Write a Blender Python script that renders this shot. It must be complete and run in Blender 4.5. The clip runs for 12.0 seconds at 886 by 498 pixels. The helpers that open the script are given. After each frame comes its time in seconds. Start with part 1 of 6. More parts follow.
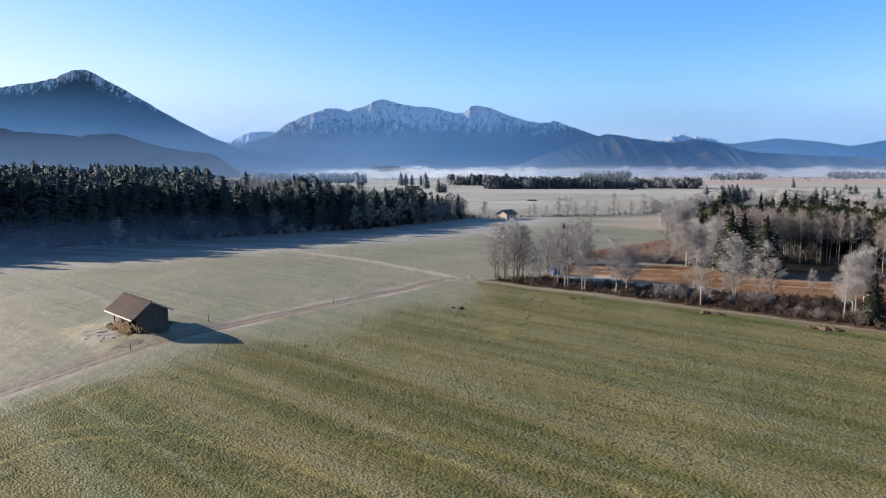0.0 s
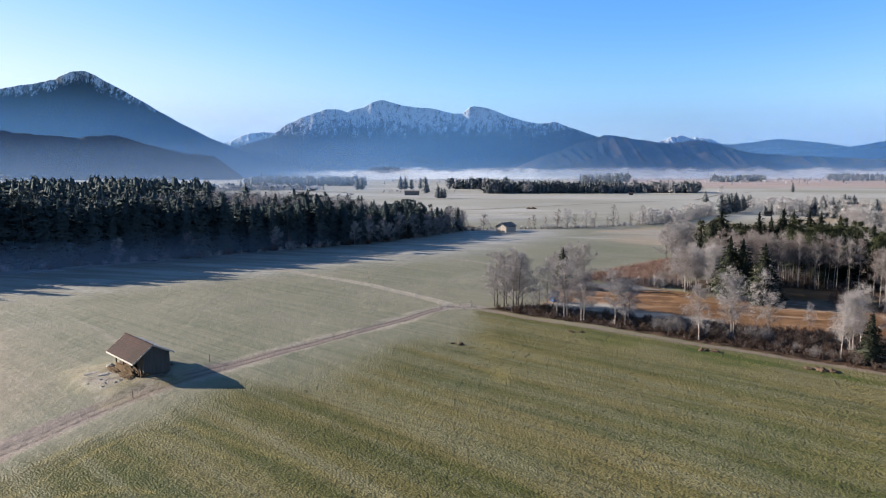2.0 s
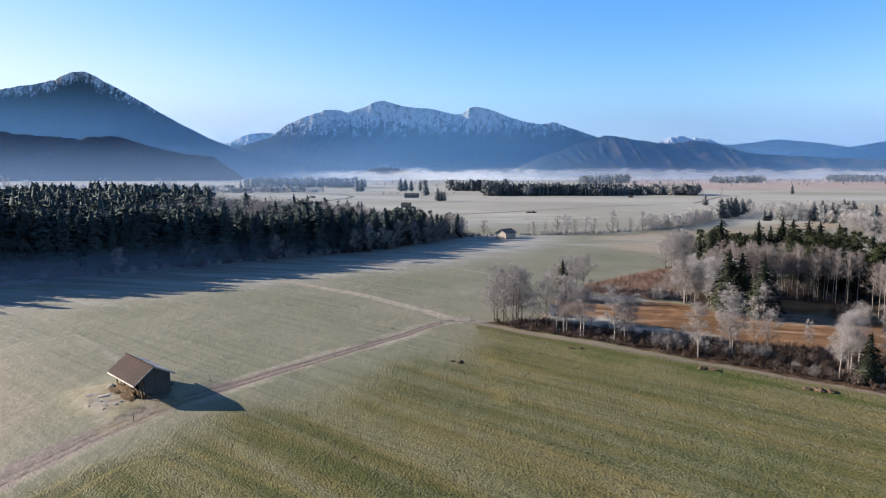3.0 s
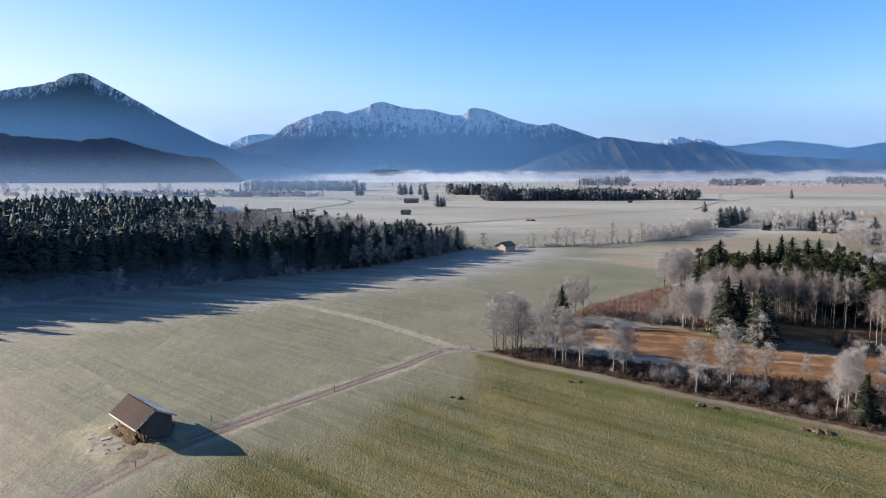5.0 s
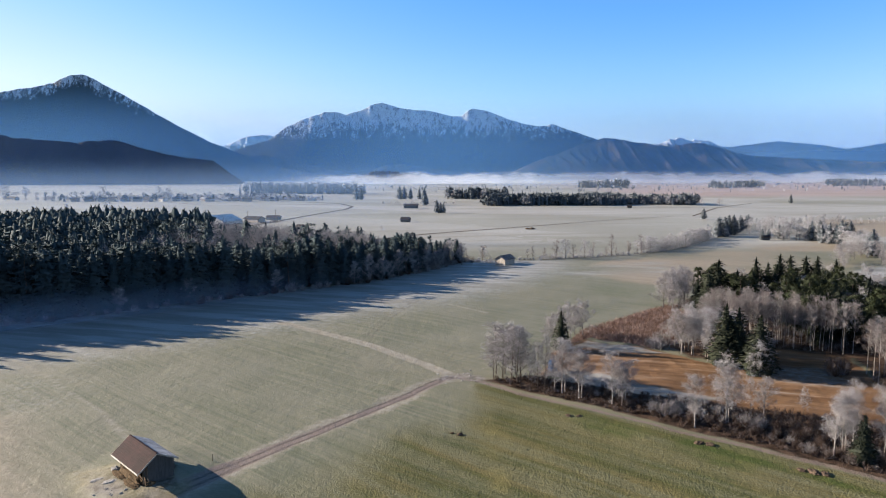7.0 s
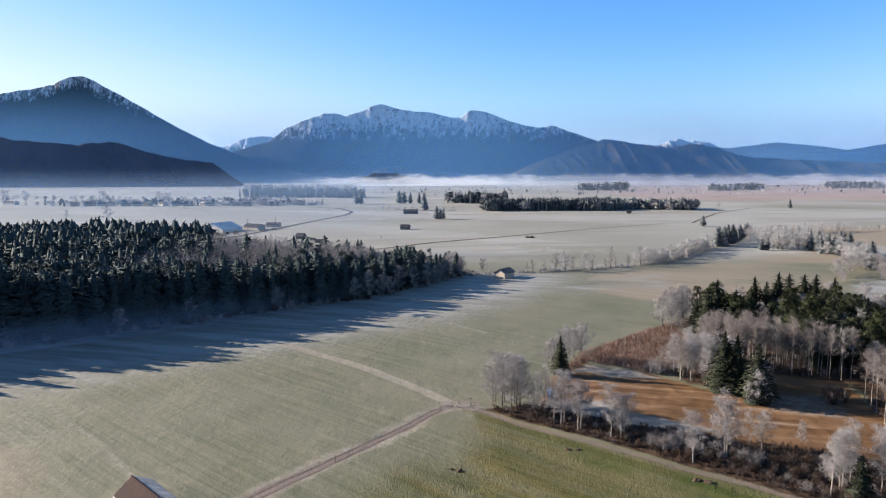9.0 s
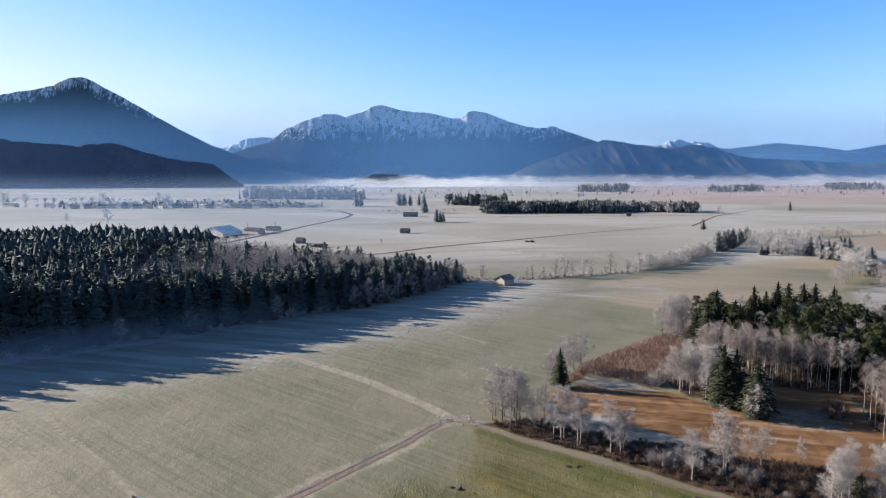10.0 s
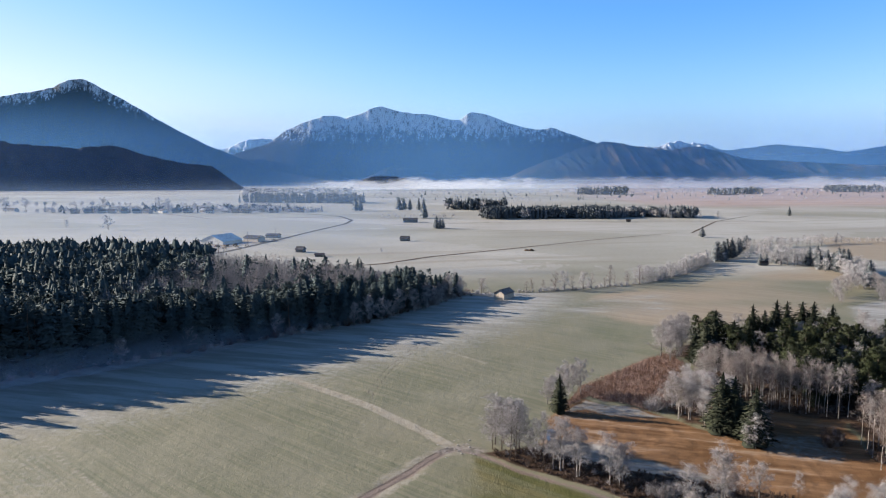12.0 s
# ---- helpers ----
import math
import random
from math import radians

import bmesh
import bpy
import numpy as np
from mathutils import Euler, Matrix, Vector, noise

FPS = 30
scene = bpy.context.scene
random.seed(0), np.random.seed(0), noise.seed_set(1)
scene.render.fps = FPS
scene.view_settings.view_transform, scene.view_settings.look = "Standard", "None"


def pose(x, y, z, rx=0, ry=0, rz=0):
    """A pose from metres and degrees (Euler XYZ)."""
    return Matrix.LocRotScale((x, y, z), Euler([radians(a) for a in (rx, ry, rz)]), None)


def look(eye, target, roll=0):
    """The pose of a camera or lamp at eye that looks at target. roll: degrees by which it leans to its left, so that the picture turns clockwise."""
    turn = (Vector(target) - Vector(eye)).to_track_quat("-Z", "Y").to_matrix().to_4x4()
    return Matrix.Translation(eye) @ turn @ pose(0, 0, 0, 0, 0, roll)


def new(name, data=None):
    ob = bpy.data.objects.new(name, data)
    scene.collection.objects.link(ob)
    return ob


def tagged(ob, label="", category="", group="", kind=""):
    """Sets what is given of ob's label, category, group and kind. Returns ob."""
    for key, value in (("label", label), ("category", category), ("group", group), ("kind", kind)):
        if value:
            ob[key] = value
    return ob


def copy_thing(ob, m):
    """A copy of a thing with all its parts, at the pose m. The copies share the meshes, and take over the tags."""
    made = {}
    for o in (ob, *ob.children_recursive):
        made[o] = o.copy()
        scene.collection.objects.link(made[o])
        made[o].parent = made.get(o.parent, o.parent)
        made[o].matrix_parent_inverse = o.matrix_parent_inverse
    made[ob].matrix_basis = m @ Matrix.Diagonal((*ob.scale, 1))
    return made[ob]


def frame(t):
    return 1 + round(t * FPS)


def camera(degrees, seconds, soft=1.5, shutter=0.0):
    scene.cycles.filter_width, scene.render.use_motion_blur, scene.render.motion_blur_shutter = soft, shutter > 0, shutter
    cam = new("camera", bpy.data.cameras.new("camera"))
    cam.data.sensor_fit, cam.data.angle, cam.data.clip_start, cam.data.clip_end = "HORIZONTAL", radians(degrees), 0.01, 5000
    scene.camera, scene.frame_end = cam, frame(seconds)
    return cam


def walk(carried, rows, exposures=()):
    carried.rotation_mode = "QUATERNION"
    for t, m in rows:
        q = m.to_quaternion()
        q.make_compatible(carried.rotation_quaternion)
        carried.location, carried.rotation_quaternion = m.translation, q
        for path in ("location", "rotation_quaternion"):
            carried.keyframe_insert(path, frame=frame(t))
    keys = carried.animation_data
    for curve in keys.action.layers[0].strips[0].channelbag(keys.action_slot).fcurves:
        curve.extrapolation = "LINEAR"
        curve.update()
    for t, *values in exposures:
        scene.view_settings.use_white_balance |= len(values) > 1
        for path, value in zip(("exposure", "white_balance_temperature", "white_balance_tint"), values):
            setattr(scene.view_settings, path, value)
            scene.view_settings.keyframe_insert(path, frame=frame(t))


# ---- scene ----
# Alpine valley on a frosty morning: a drone climbs straight up over a meadow with a hay barn.
cam = camera(67.1, 12.0, soft=1.1)
RISE = [
    (0.0, 0.0, 0.0, 22.19, 0.0, -6.603, 0.077), (0.5, 0.0, 0.02, 23.68, -0.011, -6.605, 0.084),
    (1.0, 0.0, 0.04, 25.18, -0.021, -6.606, 0.091), (1.5, -0.01, 0.06, 26.68, -0.031, -6.607, 0.098),
    (2.0, -0.01, 0.08, 28.18, -0.041, -6.607, 0.105), (2.5, -0.01, 0.1, 29.67, -0.051, -6.606, 0.112),
    (3.0, -0.01, 0.11, 31.18, -0.061, -6.605, 0.119), (3.5, -0.01, 0.13, 32.69, -0.07, -6.604, 0.126),
    (5.5, -0.01, 0.18, 38.8, -0.105, -6.591, 0.154), (6.0, -0.01, 0.19, 40.34, -0.113, -6.586, 0.161),
    (6.5, -0.01, 0.2, 41.9, -0.121, -6.581, 0.168), (7.0, -0.01, 0.21, 43.45, -0.129, -6.575, 0.175),
    (9.0, 0.0, 0.24, 49.7, -0.158, -6.545, 0.202), (9.5, 0.0, 0.24, 51.27, -0.164, -6.536, 0.209),
    (10.0, 0.0, 0.24, 52.85, -0.171, -6.527, 0.216), (10.5, 0.0, 0.24, 54.43, -0.177, -6.517, 0.222),
    (11.0, 0.01, 0.24, 56.01, -0.183, -6.506, 0.229), (11.5, 0.01, 0.24, 57.6, -0.188, -6.495, 0.236),
    (12.0, 0.01, 0.24, 59.19, -0.194, -6.483, 0.242),
]
EXPOSURE = 1.86
walk(cam, [(t, pose(x, y, z, 90 + pitch, roll, yaw)) for t, x, y, z, yaw, pitch, roll in RISE],
     exposures=[(0.0, EXPOSURE, 5600, 13), (12.0, EXPOSURE, 5600, 13)])

# ---------------------------------------------------------------- light
SUN_EL, SUN_AZ = 18.3, 72.7          # degrees above the horizon, degrees left of straight ahead
world = bpy.data.worlds.new("world")
scene.world = world
world.use_nodes = True
sky = world.node_tree.nodes.new("ShaderNodeTexSky")
sky.sky_type = "NISHITA"
sky.sun_disc = False
sky.sun_elevation, sky.sun_rotation = radians(SUN_EL), radians(-SUN_AZ)
sky.altitude, sky.air_density, sky.dust_density, sky.ozone_density = 600, 1.0, 0.12, 3.2
backg = world.node_tree.nodes["Background"]
backg.inputs["Strength"].default_value = 0.126
# a clear winter sky: deep azure where it is dark, paling towards the sun and the horizon
tree = world.node_tree
grey, level, hue, tint = (tree.nodes.new(k) for k in ("ShaderNodeRGBToBW", "ShaderNodeMath", "ShaderNodeValToRGB", "ShaderNodeMix"))
level.operation = "MULTIPLY"
level.inputs[1].default_value = 0.183
tint.data_type, tint.blend_type = "RGBA", "MULTIPLY"
tint.inputs[0].default_value = 1.0
SKY_HUES = [(0.30, (0.20, 0.42, 0.78)), (0.43, (0.175, 0.425, 0.80)), (0.67, (0.262, 0.425, 0.545)), (0.80, (0.310, 0.418, 0.475)), (1.0, (0.350, 0.402, 0.432))]
stops = hue.color_ramp.elements
while len(stops) < len(SKY_HUES):
    stops.new(0.5)
for stop, (at, rgb) in zip(stops, SKY_HUES):
    stop.position = at
    stop.color = (*rgb, 1)
tree.links.new(sky.outputs[0], grey.inputs[0])
tree.links.new(grey.outputs[0], level.inputs[0])
tree.links.new(level.outputs[0], hue.inputs[0])
tree.links.new(grey.outputs[0], tint.inputs[6])
tree.links.new(hue.outputs[0], tint.inputs[7])
tree.links.new(tint.outputs[2], backg.inputs["Color"])


sun_way = Vector((-math.sin(radians(SUN_AZ)) * math.cos(radians(SUN_EL)),
                  math.cos(radians(SUN_AZ)) * math.cos(radians(SUN_EL)), math.sin(radians(SUN_EL))))
sun_data = bpy.data.lights.new("sun", "SUN")
sun_data.energy, sun_data.angle, sun_data.color = 5.0, radians(0.53), (1.0, 0.82, 0.57)
sun = new("sun", sun_data)
sun.matrix_world = look(sun_way * 100, (0, 0, 0))


# ---------------------------------------------------------------- node helpers
class Nodes:
    """A small wrapper to write node trees as expressions."""

    def __init__(self, name):
        self.mat = bpy.data.materials.new(name)
        self.mat.use_nodes = True
        self.tree = self.mat.node_tree
        self.bsdf = self.tree.nodes["Principled BSDF"]
        self.out = self.tree.nodes["Material Output"]
        self.bsdf.inputs["Roughness"].default_value = 0.85
        self.bsdf.inputs["Specular IOR Level"].default_value = 0.07
        self.coord = self.node("ShaderNodeTexCoord").outputs["Object"]

    def node(self, kind, **props):
        n = self.tree.nodes.new(kind)
        for k, v in props.items():
            setattr(n, k, v)
        return n

    def put(self, socket, value):
        if isinstance(value, bpy.types.NodeSocket):
            self.tree.links.new(value, socket)
        elif isinstance(value, tuple) and len(value) == 3 and socket.type == "RGBA":
            socket.default_value = (*value, 1)
        else:
            socket.default_value = value

    def noise(self, scale, detail=4, rough=0.55, vector=None, distort=0.0):
        n = self.node("ShaderNodeTexNoise")
        self.put(n.inputs["Vector"], vector or self.coord)
        n.inputs["Scale"].default_value, n.inputs["Detail"].default_value = scale, detail
        n.inputs["Roughness"].default_value, n.inputs["Distortion"].default_value = rough, distort
        return n.outputs["Fac"]

    def mapped(self, turn=0.0, scale=(1, 1, 1), vector=None):
        n, k = self.node("ShaderNodeMapping"), self.node("ShaderNodeMapping")
        self.put(n.inputs["Vector"], vector or self.coord)
        n.inputs["Rotation"].default_value = (0, 0, radians(turn))
        k.inputs["Scale"].default_value = scale
        self.tree.links.new(n.outputs[0], k.inputs["Vector"])
        return k.outputs[0]

    def ramp(self, value, lo, hi, a=0.0, b=1.0):
        n = self.node("ShaderNodeMapRange", interpolation_type="SMOOTHSTEP")
        for i, v in enumerate((value, lo, hi, a, b)):
            self.put(n.inputs[i], v)
        return n.outputs[0]

    def calc(self, op, a, b=0.0):
        n = self.node("ShaderNodeMath", operation=op)
        self.put(n.inputs[0], a), self.put(n.inputs[1], b)
        return n.outputs[0]

    def mix(self, fac, a, b, blend="MIX"):
        n = self.node("ShaderNodeMix", data_type="RGBA", blend_type=blend)
        self.put(n.inputs[0], fac), self.put(n.inputs[6], a), self.put(n.inputs[7], b)
        return n.outputs[2]

    def split(self, vector):
        n = self.node("ShaderNodeSeparateXYZ")
        self.put(n.inputs[0], vector)
        return n.outputs

    def attribute(self, name):
        n = self.node("ShaderNodeAttribute", attribute_name=name)
        s = self.node("ShaderNodeSeparateColor")
        self.tree.links.new(n.outputs["Color"], s.inputs[0])
        return s.outputs[0], s.outputs[1], s.outputs[2], n.outputs["Alpha"]

    def random(self):
        return self.node("ShaderNodeObjectInfo").outputs["Random"]

    def island(self):
        return self.node("ShaderNodeNewGeometry").outputs["Random Per Island"]

    def bump(self, height, strength, distance):
        n = self.node("ShaderNodeBump")
        n.inputs["Distance"].default_value = distance
        self.put(n.inputs["Height"], height)
        self.put(n.inputs["Strength"], strength)
        self.put(self.bsdf.inputs["Normal"], n.outputs[0])

    def done(self, colour, rough=None):
        self.put(self.bsdf.inputs["Base Color"], colour)
        if rough is not None:
            self.put(self.bsdf.inputs["Roughness"], rough)
        return self.mat


def plain(name, a, b, scale=3.0, rough=0.85, vary=0.0, bump=0.0, stretch=(1, 1, 1)):
    """Two tones mixed by fine and coarse noise, with a little change from object to object."""
    m = Nodes(name)
    v = m.mapped(0, stretch)
    f = m.mix(0.5, m.noise(scale, 5, 0.65, v), m.noise(scale * 0.22, 3, 0.5, v))
    c = m.mix(m.ramp(f, 0.36, 0.64), a, b)
    if vary:
        c = m.mix(m.calc("MULTIPLY", m.random(), vary), c, tuple(x * 0.45 for x in a))
    if bump:
        m.bump(f, 0.6, bump)
    return m.done(c, rough)


def foliage(name, dark, light, frost, frost_amount):
    """Needles or twigs, each clump a tone of its own, rimed here and there."""
    m = Nodes(name)
    c = m.mix(m.island(), dark, light)
    patch = m.ramp(m.noise(0.55, 3), 0.42, 0.62)
    some = m.calc("ADD", m.random(), m.calc("MULTIPLY", m.island(), 0.6))
    f = m.calc("MULTIPLY", m.calc("MULTIPLY", patch, some), frost_amount)
    return m.done(m.mix(f, c, frost), 0.75)


# ---------------------------------------------------------------- materials
M_SPRUCE = foliage("spruce_needles", (0.036, 0.052, 0.058), (0.046, 0.062, 0.066), (0.15, 0.18, 0.20), 0.07)
M_SPRUCE_YOUNG = foliage("young_spruce_needles", (0.010, 0.013, 0.009), (0.025, 0.028, 0.016), (0.16, 0.18, 0.17), 0.08)
# spruces of the plain: distance haze mixed into the needle colour, rime besides
M_SPRUCE_HAZED = foliage("hazed_far_needles", (0.044, 0.053, 0.064), (0.082, 0.094, 0.102), (0.32, 0.33, 0.35), 0.40)
M_PINE = foliage("pine_needles", (0.013, 0.018, 0.009), (0.038, 0.044, 0.019), (0.18, 0.19, 0.17), 0.10)
M_RIME = foliage("rimed_twigs", (0.138, 0.123, 0.123), (0.264, 0.245, 0.247), (0.41, 0.40, 0.417), 0.5)
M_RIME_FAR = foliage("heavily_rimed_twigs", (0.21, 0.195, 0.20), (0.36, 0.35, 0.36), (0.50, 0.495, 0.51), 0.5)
M_TWIG = foliage("bare_twigs", (0.095, 0.080, 0.076), (0.22, 0.195, 0.19), (0.38, 0.365, 0.375), 0.6)
M_BIRCHTWIG = foliage("birch_wood_twigs", (0.072, 0.056, 0.052), (0.165, 0.136, 0.130), (0.36, 0.34, 0.35), 0.42)
M_BRUSH = foliage("brush_twigs", (0.030, 0.020, 0.015), (0.085, 0.055, 0.040), (0.22, 0.21, 0.22), 0.45)
M_REED = foliage("reed_stalks", (0.080, 0.045, 0.034), (0.165, 0.105, 0.082), (0.28, 0.22, 0.20), 0.4)
M_BARK = plain("dark_bark", (0.045, 0.035, 0.03), (0.12, 0.095, 0.08), 4, 0.9)
M_RIMEBARK = plain("rimed_bark", (0.075, 0.065, 0.06), (0.22, 0.205, 0.20), 3, 0.9)
M_BIRCH = plain("birch_bark", (0.12, 0.10, 0.09), (0.40, 0.375, 0.35), 2.2, 0.7, stretch=(1, 1, 0.6))
M_BOARD = plain("weathered_boards", (0.056, 0.055, 0.055), (0.086, 0.083, 0.081), 5, 0.85, stretch=(4, 4, 0.4))
M_BOARD_PALE = plain("pale_boards", (0.26, 0.225, 0.19), (0.40, 0.355, 0.31), 4, 0.8, stretch=(3, 3, 0.4))
M_POST = plain("post_timber", (0.05, 0.038, 0.027), (0.12, 0.09, 0.065), 5, 0.85, stretch=(3, 3, 0.5))
M_ROOF = plain("brown_tiles", (0.0128, 0.0042, 0.0054), (0.028, 0.0092, 0.0106), 1.6, 0.75, vary=0.35)
M_ROOF_PATCHY = plain("half_rimed_tiles", (0.085, 0.062, 0.058), (0.20, 0.175, 0.17), 0.9, 0.75)
M_ROOF_RIMED = plain("rimed_tiles", (0.20, 0.19, 0.19), (0.42, 0.42, 0.44), 2.0, 0.7, vary=0.2)
M_ROOF_DARK = plain("dark_roofing", (0.030, 0.025, 0.025), (0.075, 0.062, 0.060), 1.5, 0.75, vary=0.5)
M_ROOF_WHITE = plain("frosted_roofing", (0.34, 0.34, 0.35), (0.56, 0.56, 0.58), 0.6, 0.6)
M_PLASTER = plain("white_plaster", (0.40, 0.38, 0.35), (0.58, 0.55, 0.51), 0.5, 0.85, vary=0.4)
M_TRIM = plain("pale_fascia", (0.30, 0.28, 0.25), (0.45, 0.43, 0.40), 3, 0.7)
M_HAY = plain("old_hay", (0.040, 0.027, 0.016), (0.120, 0.082, 0.046), 5, 0.95, bump=0.2)
M_STONE = plain("grey_stone", (0.19, 0.175, 0.16), (0.34, 0.32, 0.30), 4, 0.9, bump=0.1)
M_SOIL = plain("dark_soil", (0.035, 0.026, 0.02), (0.12, 0.085, 0.06), 4, 0.95, bump=0.1)
M_METAL = plain("galvanised_steel", (0.25, 0.26, 0.27), (0.40, 0.41, 0.42), 6, 0.5)
M_BLUE = plain("faded_blue_paint", (0.020, 0.040, 0.105), (0.040, 0.075, 0.160), 2, 0.6)
M_GLASS = plain("dark_pane", (0.02, 0.025, 0.03), (0.05, 0.055, 0.06), 2, 0.15)


def ground_material():
    m = Nodes("frosted_meadow")
    road, green, fen, reed = m.attribute("cover_a")
    tan, plainland, ditch, bare = m.attribute("cover_b")
    verge, pink, stripe, mud = m.attribute("cover_c")
    rime, lush, worn, pressed = m.attribute("cover_d")
    fine = m.noise(2.6, 6, 0.72)
    clump = m.noise(0.55, 4, 0.6)
    broad = m.noise(0.045, 4, 0.55)
    wide = m.noise(0.006, 4, 0.55)
    along = m.noise(0.35, 4, 0.6, m.mapped(34, (0.05, 1, 1)))      # drawn out along the farm road
    across = m.noise(0.5, 4, 0.6, m.mapped(40, (0.04, 1, 1)))       # drawn out along the field path
    # frosted pasture
    c_frost = m.mix(m.ramp(across, 0.3, 0.7), (0.099, 0.095, 0.057), (0.143, 0.130, 0.089))
    lines = m.noise(1.5, 3, 0.5, m.mapped(40, (0.012, 1, 1)))
    c_frost = m.mix(m.ramp(lines, 0.48, 0.64, 0, 0.65), c_frost, (0.066, 0.072, 0.037))
    c_frost = m.mix(m.ramp(broad, 0.38, 0.7, 0, 0.8), c_frost, (0.150, 0.137, 0.098))
    c_frost = m.mix(m.ramp(m.noise(0.012, 3, 0.5), 0.45, 0.7, 0, 0.55), c_frost, (0.147, 0.128, 0.085))
    c_frost = m.mix(m.ramp(fine, 0.35, 0.75, 0, 0.5), c_frost, (0.068, 0.080, 0.040))
    # thawing meadow: mown in strips, frost left on the tips of the grass
    band_wide = m.noise(0.13, 3, 0.5, m.mapped(44, (0.03, 1, 1)))
    swath = m.noise(0.42, 3, 0.5, m.mapped(43, (0.018, 1, 1)))
    drill = m.noise(1.35, 2, 0.5, m.mapped(37, (0.012, 1, 1)))
    tip = m.noise(3.4, 4, 0.7)
    c_green = m.mix(m.ramp(along, 0.36, 0.64), (0.056, 0.058, 0.017), (0.092, 0.081, 0.029))
    c_green = m.mix(m.ramp(band_wide, 0.43, 0.57, 0, 0.8), c_green, (0.136, 0.112, 0.050))
    c_green = m.mix(m.ramp(broad, 0.45, 0.68, 0, 0.6), c_green, (0.046, 0.058, 0.019))
    c_green = m.mix(m.ramp(swath, 0.44, 0.62, 0, 0.5), c_green, (0.114, 0.112, 0.070))
    c_green = m.mix(m.ramp(drill, 0.52, 0.66, 0, 0.45), c_green, (0.044, 0.046, 0.016))
    frost_tips = m.calc("MULTIPLY", m.ramp(tip, 0.46, 0.62), m.ramp(m.mix(0.5, m.noise(0.11, 4, 0.6), swath), 0.40, 0.60, 0.12, 0.55))
    c_green = m.mix(frost_tips, c_green, (0.172, 0.170, 0.122))
    clod = m.node("ShaderNodeTexVoronoi", feature="SMOOTH_F1")
    m.put(clod.inputs["Vector"], m.mapped(38, (0.8, 1.25, 1)))
    clod.inputs["Scale"].default_value, clod.inputs["Smoothness"].default_value = 4.6, 0.7
    lump = m.calc("ADD", clod.outputs["Distance"], m.calc("MULTIPLY", m.calc("SUBTRACT", tip, 0.5), 0.5))
    c_green = m.mix(m.ramp(lump, 0.42, 0.70, 0, 0.34), c_green, (0.032, 0.034, 0.010))
    # far plain
    c_plain = m.mix(m.ramp(wide, 0.35, 0.65), (0.205, 0.195, 0.172), (0.272, 0.264, 0.246))
    c_plain = m.mix(m.ramp(m.noise(0.02, 5, 0.6, m.mapped(8, (0.25, 1, 1))), 0.5, 0.75, 0, 0.7), c_plain, (0.165, 0.158, 0.118))
    c_plain = m.mix(m.ramp(m.noise(0.05, 4, 0.6, m.mapped(-14, (0.06, 1, 1))), 0.50, 0.68, 0, 0.55), c_plain, (0.158, 0.133, 0.104))
    parcel = m.node("ShaderNodeTexVoronoi")
    m.put(parcel.inputs["Vector"], m.mapped(24, (0.0038, 0.0105, 1)))
    parcel.inputs["Scale"].default_value = 1.0
    shade = m.split(parcel.outputs["Color"])
    c_plain = m.mix(m.ramp(shade[0], 0.25, 0.85, 0, 0.5), c_plain, (0.140, 0.134, 0.092))
    c_plain = m.mix(m.ramp(shade[1], 0.35, 0.9, 0, 0.5), c_plain, (0.262, 0.250, 0.236))
    c_plain = m.mix(m.ramp(m.noise(0.4, 4, 0.7), 0.48, 0.68, 0, 0.4), c_plain, (0.120, 0.110, 0.084))
    # other covers
    c_tan = m.mix(m.ramp(across, 0.3, 0.7), (0.160, 0.128, 0.086), (0.215, 0.176, 0.128))
    c_pink = m.mix(m.ramp(m.noise(0.03, 5, 0.65, m.mapped(4, (0.2, 1, 1))), 0.35, 0.65), (0.201, 0.143, 0.123), (0.271, 0.220, 0.201))
    streak = m.noise(0.22, 5, 0.65, m.mapped(17, (0.12, 1, 1)), 0.4)
    c_fen = m.mix(m.ramp(streak, 0.36, 0.6), (0.085, 0.046, 0.022), (0.155, 0.092, 0.050))
    c_fen = m.mix(m.ramp(streak, 0.54, 0.72, 0, 0.85), c_fen, (0.27, 0.215, 0.175))
    c_fen = m.mix(m.ramp(fine, 0.5, 0.8, 0, 0.5), c_fen, (0.055, 0.032, 0.017))
    c_reed = m.mix(m.ramp(clump, 0.35, 0.65), (0.085, 0.043, 0.025), (0.166, 0.100, 0.070))
    c_road = m.mix(m.ramp(fine, 0.35, 0.7), (0.108, 0.081, 0.068), (0.172, 0.136, 0.118))
    c_rime = m.mix(m.ramp(streak, 0.38, 0.62), (0.150, 0.143, 0.130), (0.235, 0.232, 0.226))
    c_rut = m.mix(m.ramp(clump, 0.4, 0.65), (0.050, 0.036, 0.027), (0.085, 0.063, 0.048))
    c_verge = m.mix(m.ramp(clump, 0.35, 0.65), (0.178, 0.155, 0.115), (0.213, 0.195, 0.160))
    c_mud = m.mix(m.ramp(m.noise(0.7, 5, 0.7), 0.38, 0.60), (0.066, 0.052, 0.044), (0.185, 0.162, 0.145))
    c_bare = m.mix(m.ramp(clump, 0.35, 0.65), (0.023, 0.015, 0.011), (0.075, 0.050, 0.035))

    def cover(base, weight, colour, ragged=0.5, low=0.28, high=0.72):
        """Lays a cover over the base where its weight beats a ragged threshold."""
        w = m.calc("ADD", weight, m.calc("MULTIPLY", m.calc("SUBTRACT", m.mix(0.5, fine, clump), 0.5), ragged))
        return m.mix(m.ramp(w, low, high), base, colour)

    c = cover(c_frost, plainland, c_plain, 0.3)
    c = cover(c, pink, c_pink, 0.5)
    c = cover(c, tan, c_tan, 0.5)
